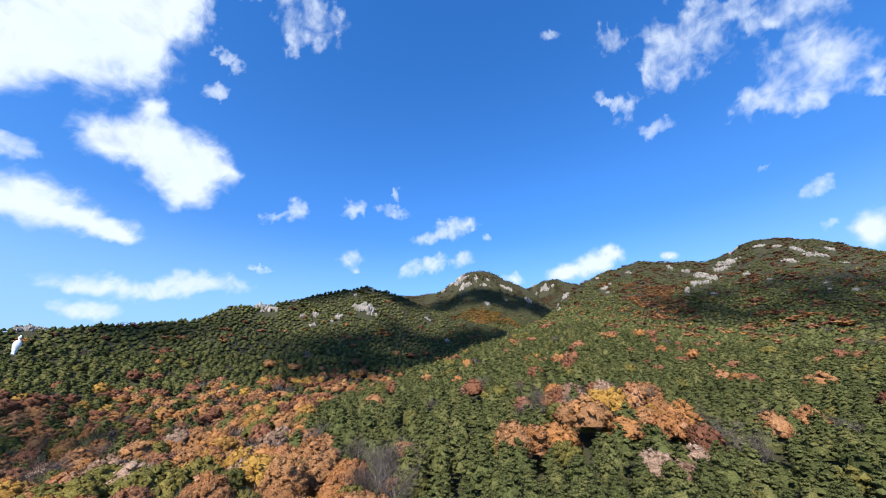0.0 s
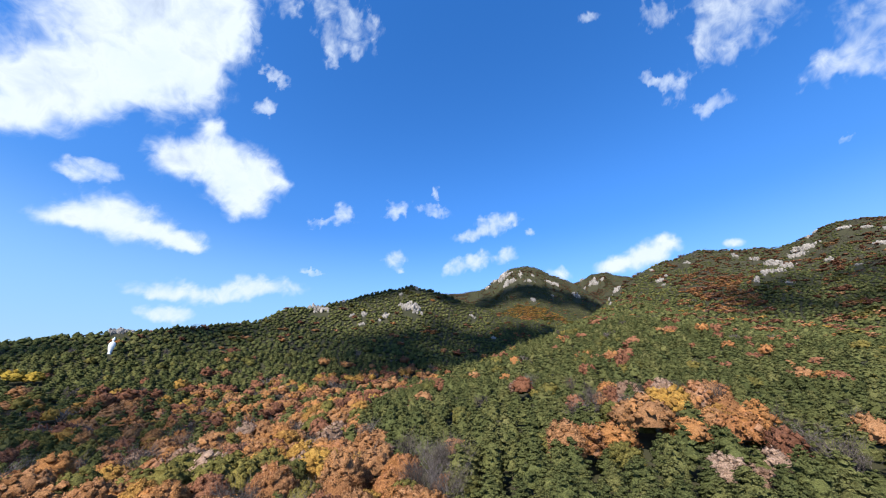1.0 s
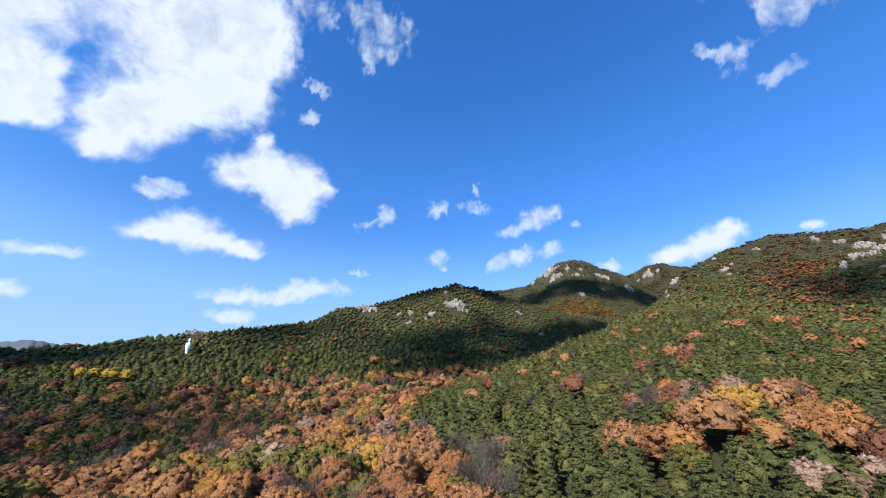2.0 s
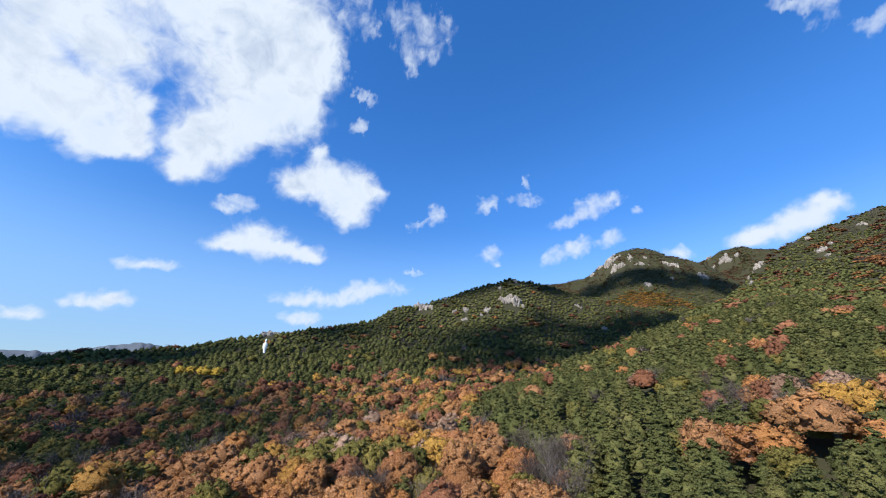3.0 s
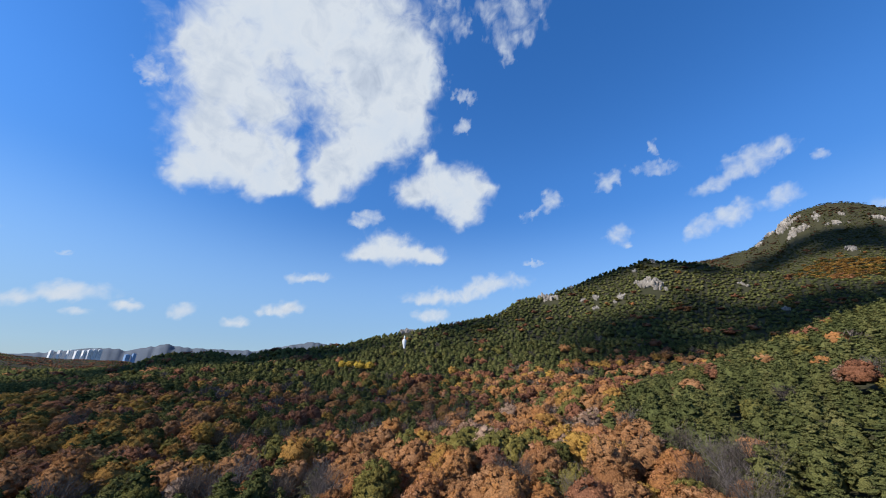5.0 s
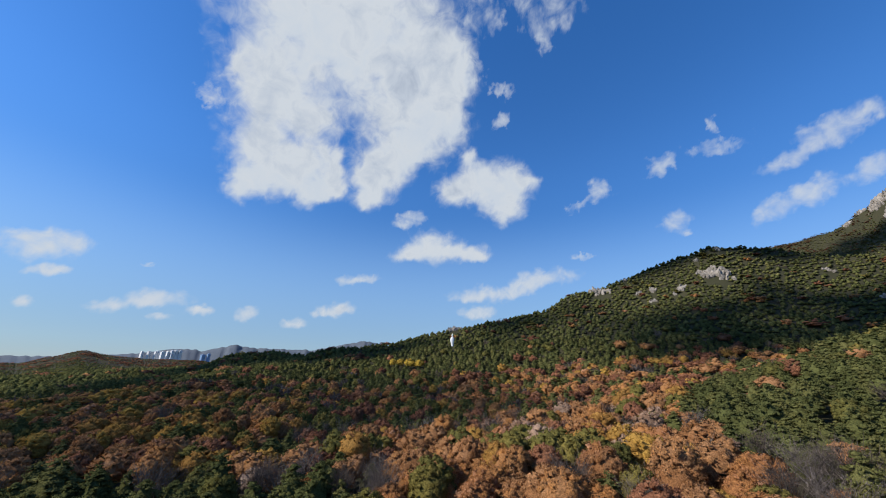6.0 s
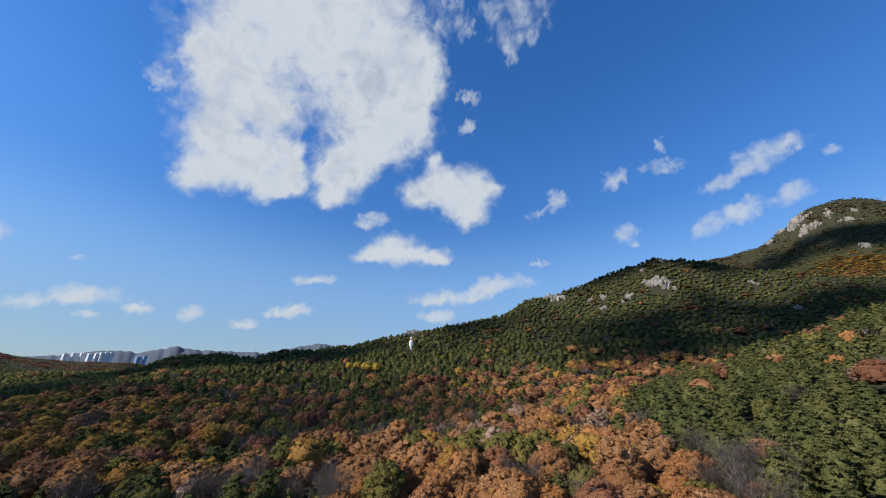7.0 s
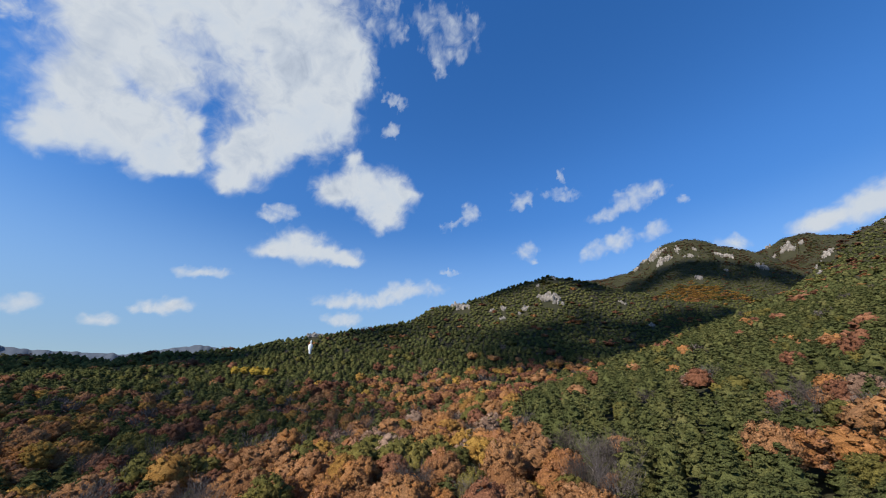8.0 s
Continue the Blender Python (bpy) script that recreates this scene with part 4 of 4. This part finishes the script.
def build_statue():
    """A standing robed figure in white stone, twelve metres high, as one plain mesh."""
    bm = bmesh.new()
    # half-widths of the robe, shoulders, neck and head, going up
    rings = [(0.0, 1.2, 1.1), (0.4, 1.2, 1.1), (0.45, 0.95, 0.85), (1.6, 1.0, 0.85), (3.2, 1.25, 0.95), (4.8, 1.6, 1.1), (6.2, 1.8, 1.15), (7.4, 1.75, 1.1),
             (8.2, 1.45, 0.9), (8.8, 0.85, 0.7), (9.1, 0.42, 0.42), (9.5, 0.45, 0.45), (9.9, 0.75, 0.75), (10.5, 0.85, 0.85), (11.1, 0.78, 0.78), (11.6, 0.5, 0.5), (12.0, 0.32, 0.32), (12.4, 0.1, 0.1)]
    loops = []
    for z, a, b in rings:
        loop = []
        for k in range(20):
            t = k / 20 * 2 * math.pi
            fold = 1 + (0.05 * math.sin(5 * t + z) if 1.0 < z < 7 else 0)
            loop.append(bm.verts.new((math.cos(t) * a * fold, math.sin(t) * b * fold, z)))
        loops.append(loop)
    for lo, hi in zip(loops, loops[1:]):
        for k in range(20):
            bm.faces.new((lo[k], lo[(k + 1) % 20], hi[(k + 1) % 20], hi[k]))
    bm.faces.new(loops[-1])
    bm.faces.new(loops[0][::-1])
    ob = part("statue", bm, WHITE)
    for p in ob.data.polygons:
        p.use_smooth = True
    x, y = STATUE
    ob.matrix_world = pose(x, y, float(land(x, y)) - 0.4, 0, 0, math.degrees(math.atan2(x, -y)) + 180) @ Matrix.Diagonal((1.1, 1.1, 1, 1))
    return tagged(ob, "tall white stone statue standing among dark pines", "statue")


build_statue()


# ---------------------------------------------------------------- far apartment towers
CONCRETE = rough_material("pale_plaster", [(0.52, 0.52, 0.52), (0.66, 0.66, 0.66), (0.74, 0.74, 0.73)], 0.05, 0.8, 0.05)
DARK_GLASS = rough_material("window_glass", [(0.05, 0.06, 0.08), (0.09, 0.10, 0.12)], 0.2, 0.2, 0.0)
BLUE_CLAD = rough_material("blue_cladding", [(0.16, 0.26, 0.42), (0.22, 0.33, 0.50)], 0.1, 0.5, 0.05)


def box(x0, x1, y0, y1, z0, z1):
    bm = bmesh.new()
    bmesh.ops.create_cube(bm, size=1)
    bmesh.ops.scale(bm, vec=(x1 - x0, y1 - y0, z1 - z0), verts=bm.verts)
    bmesh.ops.translate(bm, vec=((x0 + x1) / 2, (y0 + y1) / 2, (z0 + z1) / 2), verts=bm.verts)
    bmesh.ops.bevel(bm, geom=bm.edges[:], offset=0.15, segments=1, affect="EDGES")
    return bm


def apartment(width, storeys, wall):
    """A slab block with rows of windows, a roof parapet and a lift house."""
    h = storeys * 2.9
    ob = tagged(new("apartment_building"), "pale high-rise apartment block on the far edge of the woods" if wall is CONCRETE else "blue-clad high-rise block on the far edge of the woods",
                "apartment building", "far apartment blocks")
    part("wall", box(-width / 2, width / 2, -7, 7, -25, h), wall, ob)
    part("roof", box(-width / 2 - 0.4, width / 2 + 0.4, -7.4, 7.4, h, h + 1.2), wall, ob)
    part("lift_house", box(-4, 4, -4, 4, h + 1.2, h + 3.5), wall, ob)
    pane = None
    bays = max(3, int(width / 7))
    for b in range(bays):
        for s in range(1, storeys):
            if pane is None:
                pane = bpy.data.meshes.new("window")
                bm = box(-1.1, 1.1, -0.2, 0.1, 0, 1.2)
                bm.to_mesh(pane)
                bm.free()
                pane.materials.append(DARK_GLASS)
            w = new("window", pane)
            w.parent = ob
            w.location = (-width / 2 + (b + 0.5) * width / bays, -7.05, s * 2.9 - 2.2)
    return ob


def set_apartments():
    models = {}
    # degrees right of straight ahead, metres away, width, storeys
    for az, far, width, storeys, wall in ((-89.95, 2600, 13, 10, CONCRETE), (-89.3, 2600, 13, 11, CONCRETE), (-88.5, 2600, 24, 12, CONCRETE), (-87.95, 2560, 20, 11, CONCRETE),
                                          (-87.4, 2600, 16, 13, CONCRETE), (-87.0, 2590, 16, 14, CONCRETE), (-86.6, 2600, 20, 15, CONCRETE), (-86.2, 2600, 16, 15, CONCRETE),
                                          (-83.7, 2500, 22, 8, BLUE_CLAD), (-83.1, 2500, 14, 10, BLUE_CLAD)):
        a = radians(az)
        at = pose(math.sin(a) * far, math.cos(a) * far, APARTMENT_Z, 0, 0, -az + 25 + (az * 37) % 14)
        key = (width, storeys)
        if key in models:
            copy_thing(models[key], at)
        else:
            models[key] = apartment(width, storeys - 1, wall)
            models[key].matrix_world = at


APARTMENT_Z = EYE + 2600 * math.tan(radians(1.5))
set_apartments()


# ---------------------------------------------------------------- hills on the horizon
# the blue-grey of distance haze is painted into the woods' base colour
HAZE_TINTED = rough_material("haze_tinted_woods", [(0.065, 0.075, 0.095), (0.085, 0.10, 0.12), (0.11, 0.125, 0.15)], 0.03, 1.0, 0.5, 6.0)


def distant_hills(name, far, crest):
    """A long wooded hill on the horizon; its crest in degrees right of straight ahead and degrees up."""
    az = np.arange(crest[0][0], crest[-1][0], 0.2)
    t = np.array(crest)
    el = np.interp(az, t[:, 0], t[:, 1]) + 0.05 * wave(az * 100, az * 37, 60, 9)
    rows_ = []
    for k, (d, share) in enumerate(((-700, 0.0), (-350, 0.45), (-120, 0.85), (0, 1.0), (150, 0.85), (500, 0.0))):
        a, r = np.radians(az), far + d + 30 * wave(az * 50, az * 11 + d, 50, k)
        z = EYE - 60 + (far * np.tan(np.radians(el)) + 60) * share
        rows_.append(np.stack([np.sin(a) * r, np.cos(a) * r, z], 1))
    v, n = np.concatenate(rows_), len(az)
    i, j = np.meshgrid(np.arange(n - 1), np.arange(len(rows_) - 1))
    f = np.stack([j * n + i, j * n + i + 1, (j + 1) * n + i + 1, (j + 1) * n + i], -1).reshape(-1, 4)
    return tagged(part(name, quads(name, v, f, smooth=True), HAZE_TINTED), "wooded hills on the horizon, tinted blue-grey for haze", "hill", kind="structure")


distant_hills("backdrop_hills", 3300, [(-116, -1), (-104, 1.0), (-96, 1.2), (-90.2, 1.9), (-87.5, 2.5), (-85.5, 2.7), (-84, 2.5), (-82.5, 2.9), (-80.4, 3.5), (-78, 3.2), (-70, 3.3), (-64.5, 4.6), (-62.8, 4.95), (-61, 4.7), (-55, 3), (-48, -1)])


# ---------------------------------------------------------------- unseen clouds added behind the lookout to shade the ridges
SHADE_CLOUD = rough_material("shade_cloud_puffs", [(0.80, 0.80, 0.80), (0.9, 0.9, 0.9)], 0.004, 1.0, 0.0)


def shading_cloud(az, r, along_, across, turn, cover, high=4000):
    """An unseen sheet of small puffs, added so high that its shade is thin and even."""
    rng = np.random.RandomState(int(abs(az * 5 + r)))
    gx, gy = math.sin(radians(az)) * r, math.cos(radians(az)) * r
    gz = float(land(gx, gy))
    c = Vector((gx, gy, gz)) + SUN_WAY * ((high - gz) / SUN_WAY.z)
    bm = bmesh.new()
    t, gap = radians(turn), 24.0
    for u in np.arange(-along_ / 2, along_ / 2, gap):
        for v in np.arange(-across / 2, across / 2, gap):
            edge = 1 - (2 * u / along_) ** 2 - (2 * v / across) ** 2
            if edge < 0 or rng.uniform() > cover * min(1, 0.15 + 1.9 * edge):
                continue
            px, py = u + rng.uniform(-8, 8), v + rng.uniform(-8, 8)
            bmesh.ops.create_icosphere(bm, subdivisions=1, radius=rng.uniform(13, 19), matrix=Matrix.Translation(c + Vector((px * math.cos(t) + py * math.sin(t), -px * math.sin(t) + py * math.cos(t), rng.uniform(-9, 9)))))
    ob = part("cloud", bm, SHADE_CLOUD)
    return tagged(ob, "unseen sheet of small cloud puffs added to shade the slopes", "cloud", "clouds in the sky")


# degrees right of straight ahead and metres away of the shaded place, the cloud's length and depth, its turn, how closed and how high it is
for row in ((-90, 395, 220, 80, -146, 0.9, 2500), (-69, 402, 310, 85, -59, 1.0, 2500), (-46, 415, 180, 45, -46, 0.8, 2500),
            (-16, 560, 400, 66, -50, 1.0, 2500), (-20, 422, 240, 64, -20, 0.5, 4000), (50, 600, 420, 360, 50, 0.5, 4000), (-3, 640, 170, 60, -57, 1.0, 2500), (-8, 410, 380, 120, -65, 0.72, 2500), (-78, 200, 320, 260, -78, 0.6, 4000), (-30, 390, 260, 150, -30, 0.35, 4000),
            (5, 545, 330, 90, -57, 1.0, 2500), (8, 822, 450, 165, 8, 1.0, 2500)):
    shading_cloud(*row)
